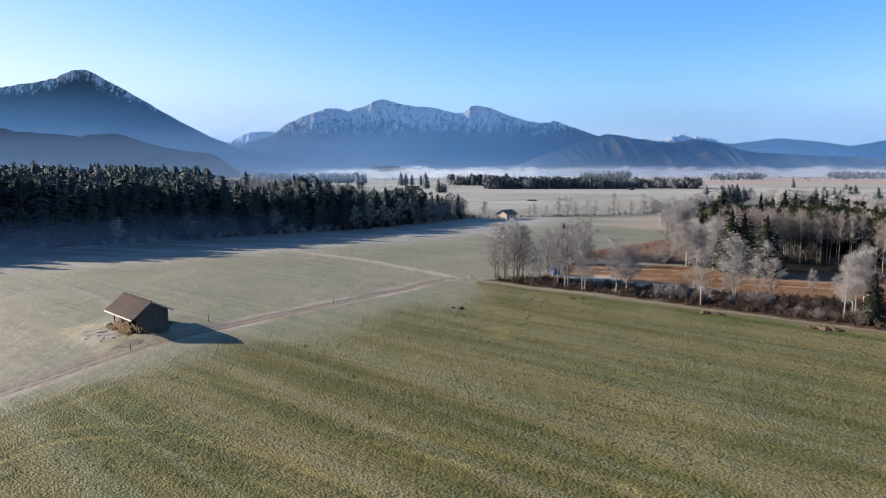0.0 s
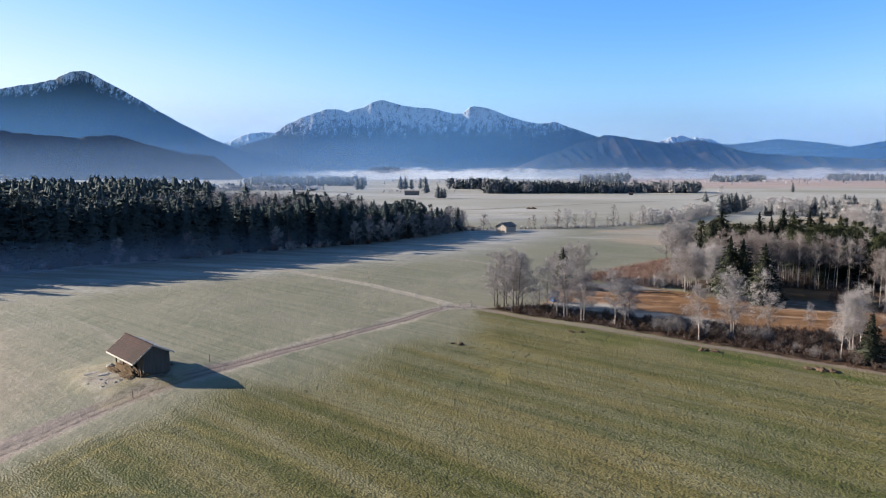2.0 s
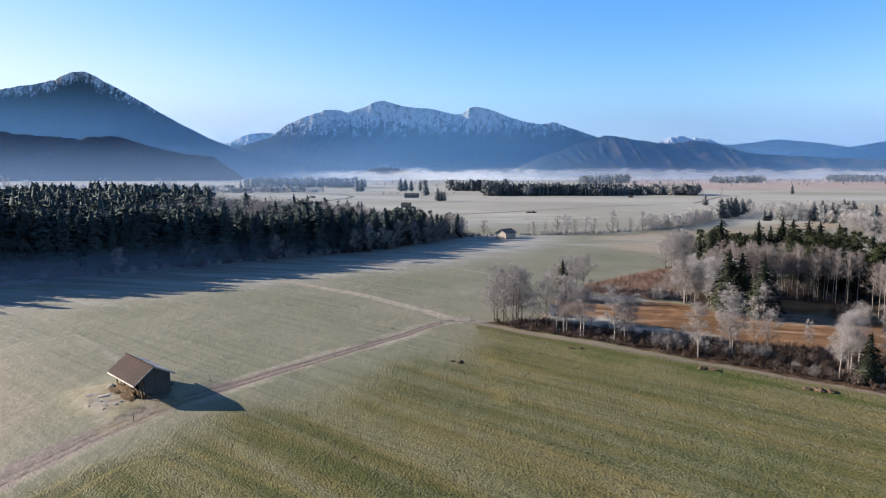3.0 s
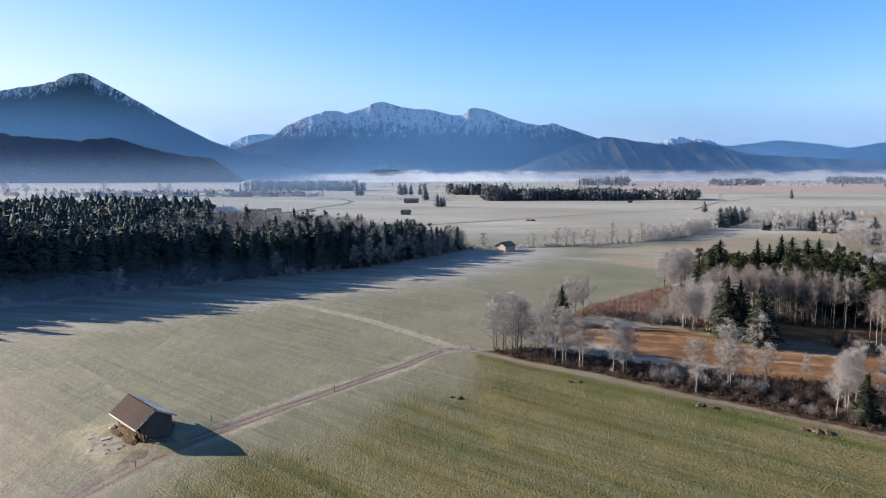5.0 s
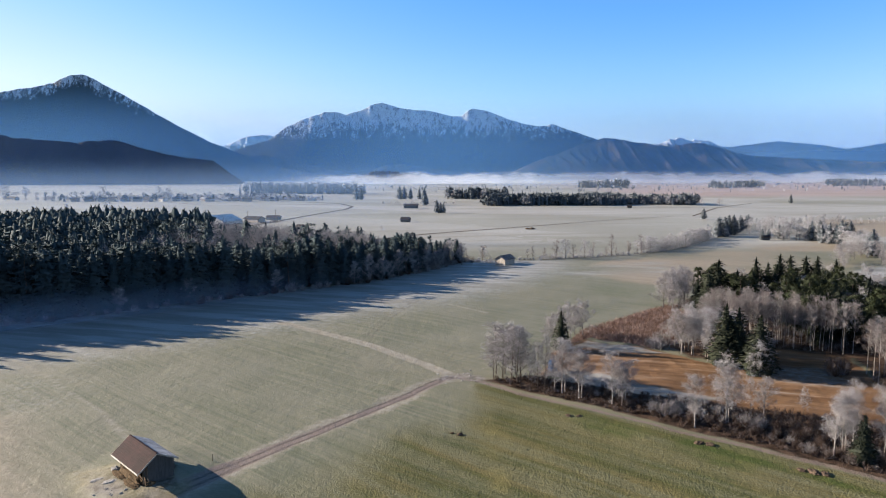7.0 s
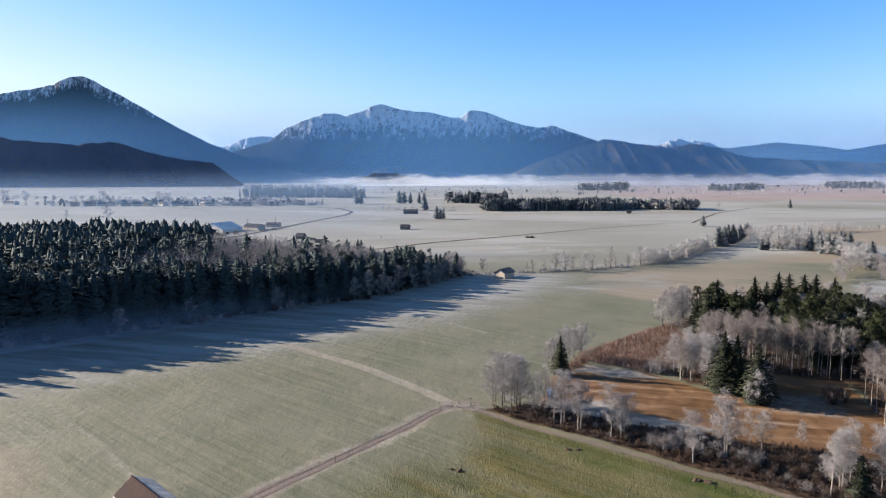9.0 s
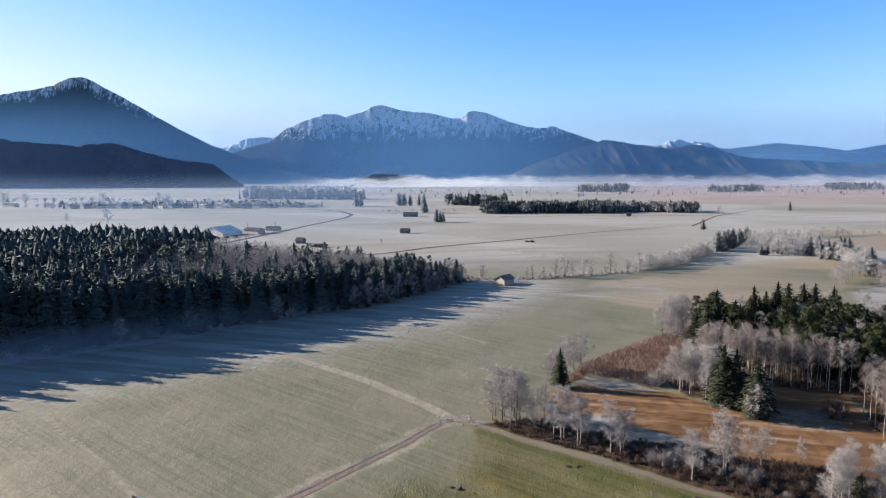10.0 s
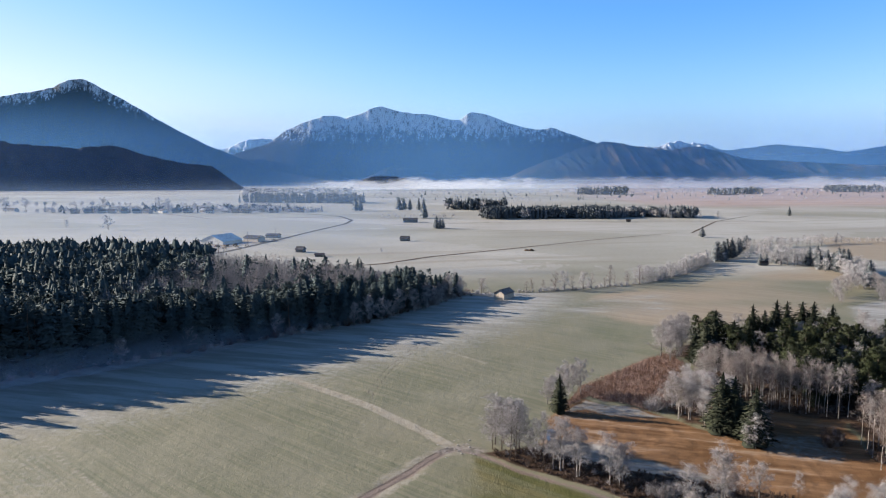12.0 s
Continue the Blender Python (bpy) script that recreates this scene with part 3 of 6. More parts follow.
    worn = np.maximum(worn, 0.8 * within(edge, [(-54, 93), (-50, 85.5), (-45, 82.5), (-41, 78.5), (-37, 82), (-34.5, 87.5), (-40.5, 95), (-48.5, 98)], 4.0) * np.clip(0.75 + 0.5 * ruffle(p, 3, 43), 0, 1))
    mud = np.maximum(mud, 0.62 * within(far, [(-215, 545), (-200, 512), (-168, 500), (-152, 560), (-140, 600), (-165, 612), (-205, 590)], 12))
    ditch = band(p, HEDGE, 1.5, 2.0) * 0.4
    swell = mound(p)
    rime = np.maximum.reduce([0.62 * within(edge, [(26.4, 144.5), (33.4, 141.9), (40, 134.4), (47.4, 128.4), (54, 126.3), (49.1, 120), (41.9, 124.4), (33.8, 127.5), (25.5, 132), (21, 139.9)], 3.0),
                              0.6 * within(edge, [(30.5, 161.3), (37.5, 169.6), (44.7, 166), (51.4, 159.4), (57, 154.5), (47.9, 156.4), (39.2, 159.8)], 2.0),
                              0.44 * within(edge, [(73.4, 147.1), (88.2, 143.7), (87.3, 136.1), (81.2, 128.5), (72, 132.5), (67, 136.3)], 3.0),
                              0.74 * np.clip((84 - away(p, FOREST_EDGE[1:])) / 50, 0, 1) * (p[:, 1] < 330) * (~inside(p, FOREST))])
    rime = np.maximum(rime, 0.62 * within(far, [(12, 312), (16, 288), (58, 262), (96, 268), (120, 340), (60, 330)], 26) * (0.7 + 0.3 * ruffle(p * (0.35, 1.6), 7, 33)))
    rime = np.maximum(rime, 0.36 * within(far, [(-130, 60), (-74, 88), (-60, 130), (-80, 170), (-140, 190), (-220, 120)], 34))
    rime = np.maximum(rime, 0.72 * within(edge, [(160, 250), (178, 288), (208, 306), (222, 296), (190, 254)], 8))
    lush = 0.8 * within(edge, [(14, 127), (32, 113), (44, 104), (60, 90), (70, 78), (62, 76), (50, 88), (38, 98), (22, 110)], 9) * np.clip(0.8 + 0.4 * ruffle(p, 7, 41), 0, 1)
    worn = np.maximum(worn, 0.75 * within(edge, [(5.5, 88), (10, 86), (11, 104), (9, 116), (6.5, 112)], 4) * np.clip(0.7 + 0.5 * ruffle(p, 4, 42), 0, 1))
    lush = np.maximum(lush, 0.42 * within(edge, [(44, 236), (66, 216), (84, 238), (92, 250), (70, 262), (50, 262)], 22))
    lush = np.maximum(lush, 0.46 * within(edge, [(30, 98), (60, 82), (90, 56), (80, 10), (34, 24), (22, 60)], 24) * np.clip(0.75 + 0.4 * ruffle(p, 11, 44), 0, 1))
    # relief: gentle swells, ruts pressed in, rough fen
    z = 0.10 * ruffle(p, 9, 13) + 0.04 * ruffle(p, 2.2, 14) - 0.08 * ruts - 0.10 * pressed + 0.05 * worn - 0.05 * road + 0.12 * (fen + bare) * ruffle(p, 1.6, 15)
    z -= 0.6 * ditch * (p[:, 1] > 400)
    z *= np.clip(1.3 - np.hypot(p[:, 0], p[:, 1]) / 900, 0, 1)
    z += swell
    n, k = len(xs), len(ys)
    i, j = np.meshgrid(np.arange(k - 1), np.arange(n - 1), indexing="ij")
    a = (i * n + j).ravel()
    data = to_mesh("ground", np.column_stack([p, z]), np.stack([a, a + 1, a + n + 1, a + n], 1), M_GROUND, smooth=True)
    for name, cols in (("cover_a", (road, green, fen, reed)), ("cover_b", (tan, plainland, ditch, bare)), ("cover_c", (verge, pink, ruts, mud)), ("cover_d", (rime, lush, worn, pressed))):
        layer = data.attributes.new(name, "FLOAT_COLOR", "POINT")
        layer.data.foreach_set("color", np.stack(cols, 1).astype(np.float32).ravel())
    return tagged(new("ground", data), "frosted valley meadow crossed by pale farm tracks", "ground", kind="structure")


build_ground()


def ribbon(name, label, line, width, material, lift, seed, category, fade=0.0):
    """A narrow strip laid over the ground along a smoothed line, its edges uneven."""
    line = np.asarray(line, float)
    s = np.concatenate([[0], np.cumsum(np.linalg.norm(np.diff(line, axis=0), axis=1))])
    t = np.arange(0, s[-1], 4.0)
    p = np.column_stack([np.interp(t, s, line[:, k]) for k in (0, 1)])
    for _ in range(4):
        p[1:-1] = (p[:-2] + 2 * p[1:-1] + p[2:]) / 4
    d = np.gradient(p, axis=0)
    d /= np.linalg.norm(d, axis=1)[:, None]
    side = np.column_stack([-d[:, 1], d[:, 0]])
    rng = np.random.default_rng(seed)
    w = width * rng.uniform(0.75, 1.15, (len(t), 2)) / 2 * (1 - fade * t / s[-1])[:, None]
    v = np.concatenate([np.column_stack([p + side * w[:, :1], np.full(len(t), lift)]), np.column_stack([p - side * w[:, 1:], np.full(len(t), lift)])])
    n = len(t)
    f = [(k, n + k, n + k + 1, k + 1) for k in range(n - 1)]
    tagged(new(name, to_mesh(name, v, f, material)), label, category, kind="structure")


M_ASPHALT = plain("worn_asphalt", (0.040, 0.038, 0.038), (0.085, 0.078, 0.075), 0.6, 0.85)
M_DITCH = plain("ditch_soil", (0.045, 0.034, 0.028), (0.11, 0.085, 0.068), 0.5, 0.95)
ribbon("road", "narrow asphalt farm road curving over the plain", FARM_ROAD, 5.0, M_ASPHALT, 0.16, 1, "road")
ribbon("ditch", "dark drainage ditch across the frosted plain", DITCH, 3.0, M_DITCH, 0.16, 2, "ditch", 0.75)
ribbon("ditch", "dark drainage ditch across the frosted plain", [(-420, 1010), (-300, 880), (-200, 905), (-130, 930)], 2.6, M_DITCH, 0.16, 3, "ditch", 0.2)
ribbon("field_track", "dark straight track on the far plain", [(245, 650), (330, 800), (420, 905)], 2.6, M_DITCH, 0.16, 4, "track", 0.3)
ribbon("field_track", "faint dark field border on the plain", [(-60, 770), (60, 800), (250, 812), (420, 790)], 1.8, M_DITCH, 0.16, 5, "track", 0.3)


# ---------------------------------------------------------------- mountains
def ridged(p, size, seed, octaves=5):
    """Sharp-crested fractal relief between about -1 and 1."""
    total, weight, gain = np.zeros(len(p)), 0.0, 1.0
    for k in range(octaves):
        total += gain * (1 - 2.4 * np.abs(ruffle(p + 37.0 * k, size / 2.05 ** k, seed + k)))
        weight += gain
        gain *= 0.52
    return total / weight


def mountain(name, label, ridge, y, depth, material, seed, rough=0.02, spurs=0.2, nx=300, ny=60, slant=0.35):
    """A range whose crest follows heights along x, with spurs and gullies that run down to its foot."""
    ridge = np.asarray(ridge, float)
    xs = np.linspace(ridge[0, 0], ridge[-1, 0], nx)
    crest = np.interp(xs, ridge[:, 0], ridge[:, 1])
    span = ridge[-1, 0] - ridge[0, 0]
    line = np.column_stack([xs, xs * 0])
    crest = crest + rough * crest * (0.5 * ruffle(line, span / 40, seed) + 0.35 * ruffle(line, span / 95, seed + 1) + 0.25 * ruffle(line, 14.0, seed + 2))
    vs = np.sign(np.linspace(-1, 0.5, ny)) * np.abs(np.linspace(-1, 0.5, ny)) ** 1.25
    gx, gv = np.meshgrid(xs, vs)
    fall = np.abs(gv)
    near = int(max(4, 240.0 / (xs[1] - xs[0])))
    calm = np.convolve(np.pad(crest, near, mode="edge"), np.hanning(2 * near + 3)[1:-1] / np.hanning(2 * near + 3).sum(), mode="valid")
    blend = np.clip(fall * 3.2, 0, 1) ** 0.8
    h = crest[None] * (1 - blend) + np.minimum(calm, crest * 1.3)[None] * blend
    q = np.column_stack([(gx + slant * gv * depth).ravel(), (gv * depth * 0.42).ravel()])
    q = q + np.column_stack([ruffle(q, span / 14, seed + 9), ruffle(q, span / 14, seed + 10)]) * span / 60
    relief = ridged(q, min(span / 9, 190.0), seed + 3, 6).reshape(gx.shape)
    z = h * ((1 - fall) + spurs * relief * np.clip(fall * 5, 0, 1) * (1 - fall) ** 0.8) - 6 * fall
    z = np.minimum(z, (crest[None] - 40) * (y + gv * depth) / y + 40)
    v = np.column_stack([gx.ravel(), (y + gv * depth).ravel(), z.ravel()])
    i, j = np.meshgrid(np.arange(ny - 1), np.arange(nx - 1), indexing="ij")
    a = (i * nx + j).ravel()
    ob = new(name, to_mesh(name, v, np.stack([a, a + 1, a + nx + 1, a + nx], 1), material, smooth=True))
    gap = (crest[None] - z).ravel()
    ob.data.attributes.new("below_crest", "FLOAT_COLOR", "POINT").data.foreach_set("color", np.stack([gap, gap, gap, gap * 0 + 1], 1).astype(np.float32).ravel())
    return tagged(ob, label, "mountain", kind="structure")


mountain("mountain_massif", "long snow-dusted mountain massif with wooded lower slopes",
         [(-1700, 40), (-1423, 183), (-1154, 266), (-1038, 348), (-847, 425), (-770, 446), (-700, 440), (-638, 428), (-543, 454), (-470, 490), (-390, 502), (-330, 482), (-260, 466),
          (-90, 452), (24, 424), (137, 416), (180, 450), (213, 466), (270, 456), (327, 444), (459, 390), (555, 364), (640, 348), (700, 352), (735, 360), (775, 352), (859, 322), (1012, 270), (1281, 169), (1700, 60)],
         4550, 230, M_MASSIF, 21, rough=0.016, spurs=0.035, nx=600, ny=110)
mountain("mountain_peak", "broad wooded mountain with a snow-dusted rounded summit",
         [(-3300, 340), (-2765, 440), (-2379, 482), (-2207, 506), (-2092, 530), (-2045, 556), (-2005, 570), (-1930, 571), (-1880, 556), (-1840, 530), (-1811, 512), (-1702, 453), (-1565, 374),
          (-1425, 294), (-1257, 208), (-1154, 168), (-940, 82), (-694, 36), (-500, 0)], 3690, 260, M_PEAK, 31, rough=0.010, spurs=0.012, nx=420, ny=80)
mountain("foothill", "dark wooded foothill rising out of the mist",
         [(-2400, 215), (-2011, 211), (-1689, 188), (-1560, 171), (-1388, 161), (-1257, 169), (-1129, 132), (-979, 99), (-881, 92), (-828, 51), (-760, 0)],
         2600, 100, M_WOODHILL, 41, rough=0.04, spurs=0.035, nx=420)
mountain("foothill", "low wooded hills with brown clearings",
         [(250, 0), (406, 40), (520, 92), (607, 128), (741, 172), (850, 210), (940, 236), (1041, 228), (1150, 206), (1243, 190), (1330, 186), (1412, 202), (1500, 206), (1579, 188), (1700, 150), (1800, 132), (2088, 116), (2400, 100), (2656, 92), (3000, 84)],
         3900, 270, M_HILL, 51, rough=0.04, spurs=0.26, nx=480, ny=90)
mountain("foothill", "dark wooded ridge at the foot of the massif",
         [(-1500, 40), (-1373, 88), (-1268, 155), (-1062, 144), (-823, 102), (-618, 50), (-450, 0)], 4000, 110, M_WOODHILL, 61, nx=220, spurs=0.2, rough=0.05)
mountain("foothill", "low wooded spur before the massif",
         [(-520, 0), (-430, 40), (-330, 84), (-240, 92), (-140, 76), (-60, 60), (60, 48), (200, 40), (330, 10)], 3950, 80, M_WOODHILL, 65, nx=180, spurs=0.3, rough=0.05)
mountain("foothill", "small wooded knoll standing in the fog",
         [(-380, 4), (-345, 28), (-291, 50), (-194, 46), (-108, 26), (-66, 3)], 2900, 60, M_WOODHILL, 71, nx=90, ny=24, rough=0.12)
mountain("far_range", "far blue mountain range on the horizon",
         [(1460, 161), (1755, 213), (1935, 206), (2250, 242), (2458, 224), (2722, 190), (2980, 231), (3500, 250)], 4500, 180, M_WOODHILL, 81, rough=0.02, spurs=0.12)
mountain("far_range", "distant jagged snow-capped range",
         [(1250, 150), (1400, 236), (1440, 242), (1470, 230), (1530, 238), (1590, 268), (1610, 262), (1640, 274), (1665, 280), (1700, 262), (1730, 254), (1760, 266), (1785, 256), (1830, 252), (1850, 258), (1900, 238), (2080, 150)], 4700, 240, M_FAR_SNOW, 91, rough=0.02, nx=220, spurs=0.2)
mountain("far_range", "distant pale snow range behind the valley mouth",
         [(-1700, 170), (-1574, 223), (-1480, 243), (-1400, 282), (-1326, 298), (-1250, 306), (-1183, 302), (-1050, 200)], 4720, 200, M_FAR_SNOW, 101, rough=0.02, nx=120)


def mist(name, label, y, x0, x1, top, material, wave=40.0):
    xs = np.linspace(x0, x1, 80)
    zs = np.linspace(-4, top, 10)
    gx, gz = np.meshgrid(xs, zs)
    gy = y - 0.00002 * gx ** 2 + wave * np.sin(gx / 310.0)
    v = np.column_stack([gx.ravel(), gy.ravel(), gz.ravel()])
    i, j = np.meshgrid(np.arange(9), np.arange(79), indexing="ij")
    a = (i * 80 + j).ravel()
    ob = new(name, to_mesh(name, v, np.stack([a, a + 1, a + 81, a + 80], 1), material, smooth=True))
    return tagged(ob, label, "mist", kind="stuff")


# aerial haze stood up as sheets, its blue put into their colour
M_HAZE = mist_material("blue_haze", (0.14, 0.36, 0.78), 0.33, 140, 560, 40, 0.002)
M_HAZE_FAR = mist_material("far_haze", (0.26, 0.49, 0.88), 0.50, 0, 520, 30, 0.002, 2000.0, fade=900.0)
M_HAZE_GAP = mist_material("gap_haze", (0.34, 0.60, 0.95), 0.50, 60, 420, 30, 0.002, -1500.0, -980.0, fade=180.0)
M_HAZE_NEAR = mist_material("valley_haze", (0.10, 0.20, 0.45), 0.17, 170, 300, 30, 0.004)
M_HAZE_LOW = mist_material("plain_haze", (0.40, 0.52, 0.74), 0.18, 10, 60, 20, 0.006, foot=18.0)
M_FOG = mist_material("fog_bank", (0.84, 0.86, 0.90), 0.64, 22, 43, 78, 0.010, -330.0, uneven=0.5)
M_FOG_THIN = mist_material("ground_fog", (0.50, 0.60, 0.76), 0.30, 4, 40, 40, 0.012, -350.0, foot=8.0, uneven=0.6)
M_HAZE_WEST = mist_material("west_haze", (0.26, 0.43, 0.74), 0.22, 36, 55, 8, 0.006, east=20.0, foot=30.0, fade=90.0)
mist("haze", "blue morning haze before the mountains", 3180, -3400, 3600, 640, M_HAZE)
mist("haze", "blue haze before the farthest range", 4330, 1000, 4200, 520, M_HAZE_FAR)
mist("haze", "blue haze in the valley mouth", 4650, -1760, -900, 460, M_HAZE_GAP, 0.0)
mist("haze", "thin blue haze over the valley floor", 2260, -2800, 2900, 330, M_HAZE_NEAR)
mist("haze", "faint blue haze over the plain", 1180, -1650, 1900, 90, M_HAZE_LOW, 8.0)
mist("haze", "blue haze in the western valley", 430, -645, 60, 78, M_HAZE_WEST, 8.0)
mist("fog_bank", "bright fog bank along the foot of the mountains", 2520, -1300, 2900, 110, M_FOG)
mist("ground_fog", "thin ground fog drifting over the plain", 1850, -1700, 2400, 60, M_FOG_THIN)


def edge_mist():
    """Thin mist that hangs before the shaded side of the forest: a bluish sheet whose tint lifts the dark trees."""
    line = np.asarray(FOREST_EDGE, float)
    s = np.concatenate([[0], np.cumsum(np.linalg.norm(np.diff(line, axis=0), axis=1))])
    t = np.linspace(0, s[-1] * 0.9, 60)
    p = np.column_stack([np.interp(t, s, line[:, k]) for k in (0, 1)]) + (5.5, -6.5)
    zs = np.linspace(-0.2, 11, 10)
    i, j = np.meshgrid(np.arange(9), np.arange(59), indexing="ij")
    a = (i * 60 + j).ravel()
    mat = mist_material("forest_mist", (0.42, 0.52, 0.74), 0.36, 1, 11, 4, 0.05, east=-20.0, fade=110.0)
    v = np.concatenate([np.column_stack([p, np.full(60, z)]) for z in zs])
    tagged(new("mist", to_mesh("mist", v, np.stack([a, a + 1, a + 61, a + 60], 1), mat, smooth=True)), "thin mist along the shaded forest edge", "mist", kind="stuff")


edge_mist()


# ---------------------------------------------------------------- trees
def spruce_crown(h, r, tiers, arms, rng, bare=0.06, blunt=0.8, fringe=0):
    """Whorls of drooping boughs; each bough is a folded spray with ragged side twigs."""
    sets = []
    for k in range(tiers):
        u = k / (tiers - 1)
        z = h * (bare + (0.985 - bare) * u)
        reach = r * (1 - u) ** blunt * (0.72 + 0.28 * min(1, 5 * u)) * rng.uniform(0.80, 1.02) + 0.015 * r
        n = max(4, int(arms * (1 - 0.5 * u)))
        ang = rng.uniform(0, 6.28) + np.arange(n) * 2 * np.pi / n + rng.uniform(-0.3, 0.3, n)
        rr = reach * rng.uniform(0.62, 1.12, n)
        out = np.column_stack([np.cos(ang), np.sin(ang), np.zeros(n)])
        side = np.column_stack([-np.sin(ang), np.cos(ang), np.zeros(n)])
        up = np.array([0, 0, 1.0])
        drop = rng.uniform(0.22, 0.42, n) * (1.1 - 0.7 * u)
        level = (z + rng.uniform(-0.75, 0.55, n) * h / tiers)[:, None]
        root = up * (level + 0.12 * h / tiers) + out * 0.02
        mid = up * level + out * (rr * 0.68)[:, None] - up * (rr * drop * 0.6)[:, None]
        tip = up * level + out * rr[:, None] - up * (rr * drop)[:, None]
        wide = (rr * rng.uniform(0.32, 0.48, n))[:, None]
        sag = up * (0.5 * h / tiers + 0.10 * rr)[:, None]
        left, right = mid + side * wide - sag * 0.5, mid - side * wide - sag * 0.5
        v = np.stack([root, left, mid, right, tip, mid - sag * 1.1], 1)
        f = np.array([[0, 1, 2], [0, 2, 3], [1, 4, 2], [2, 4, 3], [0, 5, 4]])
        sets.append((v.reshape(-1, 3), (np.arange(n)[:, None, None] * 6 + f[None]).reshape(-1, 3)))
    # the dense heart of the crown
    rings, around = 7, 8
    t = np.linspace(bare + 0.02, 0.95, rings)
    ang = np.linspace(0, 2 * np.pi, around, endpoint=False)
    rad = (0.46 * r * (1 - t) ** blunt)[:, None] * rng.uniform(0.75, 1.2, (rings, around))
    zz = h * t[:, None] + rng.uniform(-0.03, 0.03, (rings, around)) * h
    v = np.stack([rad * np.cos(ang), rad * np.sin(ang), zz], -1).reshape(-1, 3)
    i, j = np.meshgrid(np.arange(rings - 1), np.arange(around), indexing="ij")
    p, q = (i * around + j).ravel(), (i * around + (j + 1) % around).ravel()
    sets.append((v, np.concatenate([np.stack([p, q, q + around], 1), np.stack([p, q + around, p + around], 1)])))
    # leader
    sets.append(slivers(np.array([[0, 0, h * 0.93]] * 3), np.array([[0.02, 0, 1.0], [0, 0.02, 1], [-0.02, -0.01, 1]]), h * 0.06, 0.014 * h, rng))
    # ragged needle tips over the whole crown
    n = fringe
    if n:
        t = 1 - np.sqrt(rng.uniform(0.0, 0.9, n))
        t = bare + (0.97 - bare) * t
        ang = rng.uniform(0, 6.28, n)
        rad = r * (1 - t) ** blunt * rng.uniform(0.55, 1.0, n)
        b = np.column_stack([rad * np.cos(ang), rad * np.sin(ang), h * t])
        g = np.column_stack([np.cos(ang), np.sin(ang), np.full(n, -0.25)]) + rng.normal(0, 0.35, (n, 3))
        sets.append(slivers(b, g / np.linalg.norm(g, axis=1)[:, None], r * rng.uniform(0.16, 0.32, n), 0.085 * r, rng))
    return join(sets)


def trunk_set(h, r, rng, lean=0.02, sides=6):
    t = np.linspace(0, 1, 7)
    a = rng.uniform(0, 6.28)
    bow = lean * h * t ** 1.5
    wob = rng.normal(0, 0.004 * h, (7, 2)) * (t > 0)[:, None]
    pts = np.column_stack([bow * np.cos(a) + wob[:, 0], bow * np.sin(a) + wob[:, 1], h * t - 0.15 * (t == 0)])
    return pts, tube(pts, r * (1 - 0.86 * t) * np.where(t == 0, 1.35, 1), sides)


def leafless(h, spread, limbs, twigs, rng, trunk_r, first=0.28, droop=0.35, lean=0.03, width=0.034, stems=1, rise=0.9):
    """A bare tree: trunk and limbs as one set, a crown of fine hanging twigs as another."""
    wood, base, way, length = [], [], [], []
    for s in range(stems):
        pts, tb = trunk_set(h * rng.uniform(0.88, 1.0), trunk_r, rng, lean * (1 + 1.5 * s))
        off = np.array([rng.normal(0, 0.35), rng.normal(0, 0.35), 0]) * (stems > 1)
        pts = pts + off
        wood.append((tb[0] + off, tb[1]))
        for k in range(limbs):
            u = first + (0.96 - first) * (k + rng.uniform(0, 0.8)) / limbs
            start = np.array([np.interp(u, np.linspace(0, 1, 7), pts[:, i]) for i in range(3)])
            a = k * 2.4 + rng.uniform(-0.5, 0.5)
            ln = spread * rng.uniform(0.75, 1.15) * (1.08 - 0.78 * ((u - first) / (1 - first)) ** 1.4)
            t = np.linspace(0, 1, 5)
            flat = np.array([math.cos(a), math.sin(a), 0])
            climb = rise * rng.uniform(0.7, 1.25)
            line = start + flat * (ln * t)[:, None] + np.array([0, 0, 1.0]) * (ln * climb * (t - 0.42 * t * t))[:, None]
            line[1:] += rng.normal(0, 0.05 * ln, (4, 3))
            wood.append(tube(line, trunk_r * 0.42 * (1.05 - 0.8 * u) * (1.0 - 0.85 * t) + 0.006, 4))
            for q in range(9):
                v = rng.uniform(0.12, 1.0)
                s0 = np.array([np.interp(v, t, line[:, i]) for i in range(3)])
                d = flat * rng.uniform(0.0, 0.9) + rng.normal(0, 0.55, 3) + np.array([0, 0, 0.3])
                d /= np.linalg.norm(d)
                sl = (0.25 + 0.45 * spread) * rng.uniform(0.5, 1.0) * (1.1 - 0.5 * v)
                wood.append(slivers(s0[None], (d - (0, 0, 0.06))[None], sl, 0.04, rng))
                n = max(3, int(twigs / (limbs * 9 * stems)))
                w = rng.uniform(0.0, 1.0, n)
                b = s0 + d * (sl * w)[:, None] + rng.normal(0, 0.22, (n, 3))
                g = d * 0.6 + rng.normal(0, 0.7, (n, 3)) - np.array([0, 0, droop])
                base.append(b), way.append(g / np.linalg.norm(g, axis=1)[:, None]), length.append(rng.uniform(0.35, 1.0, n) * (0.25 + 0.16 * spread))
    base, way, length = np.concatenate(base), np.concatenate(way), np.concatenate(length)
    return join(wood), slivers(base, way, length, rng.uniform(0.7, 1.4, len(base)) * width, rng)


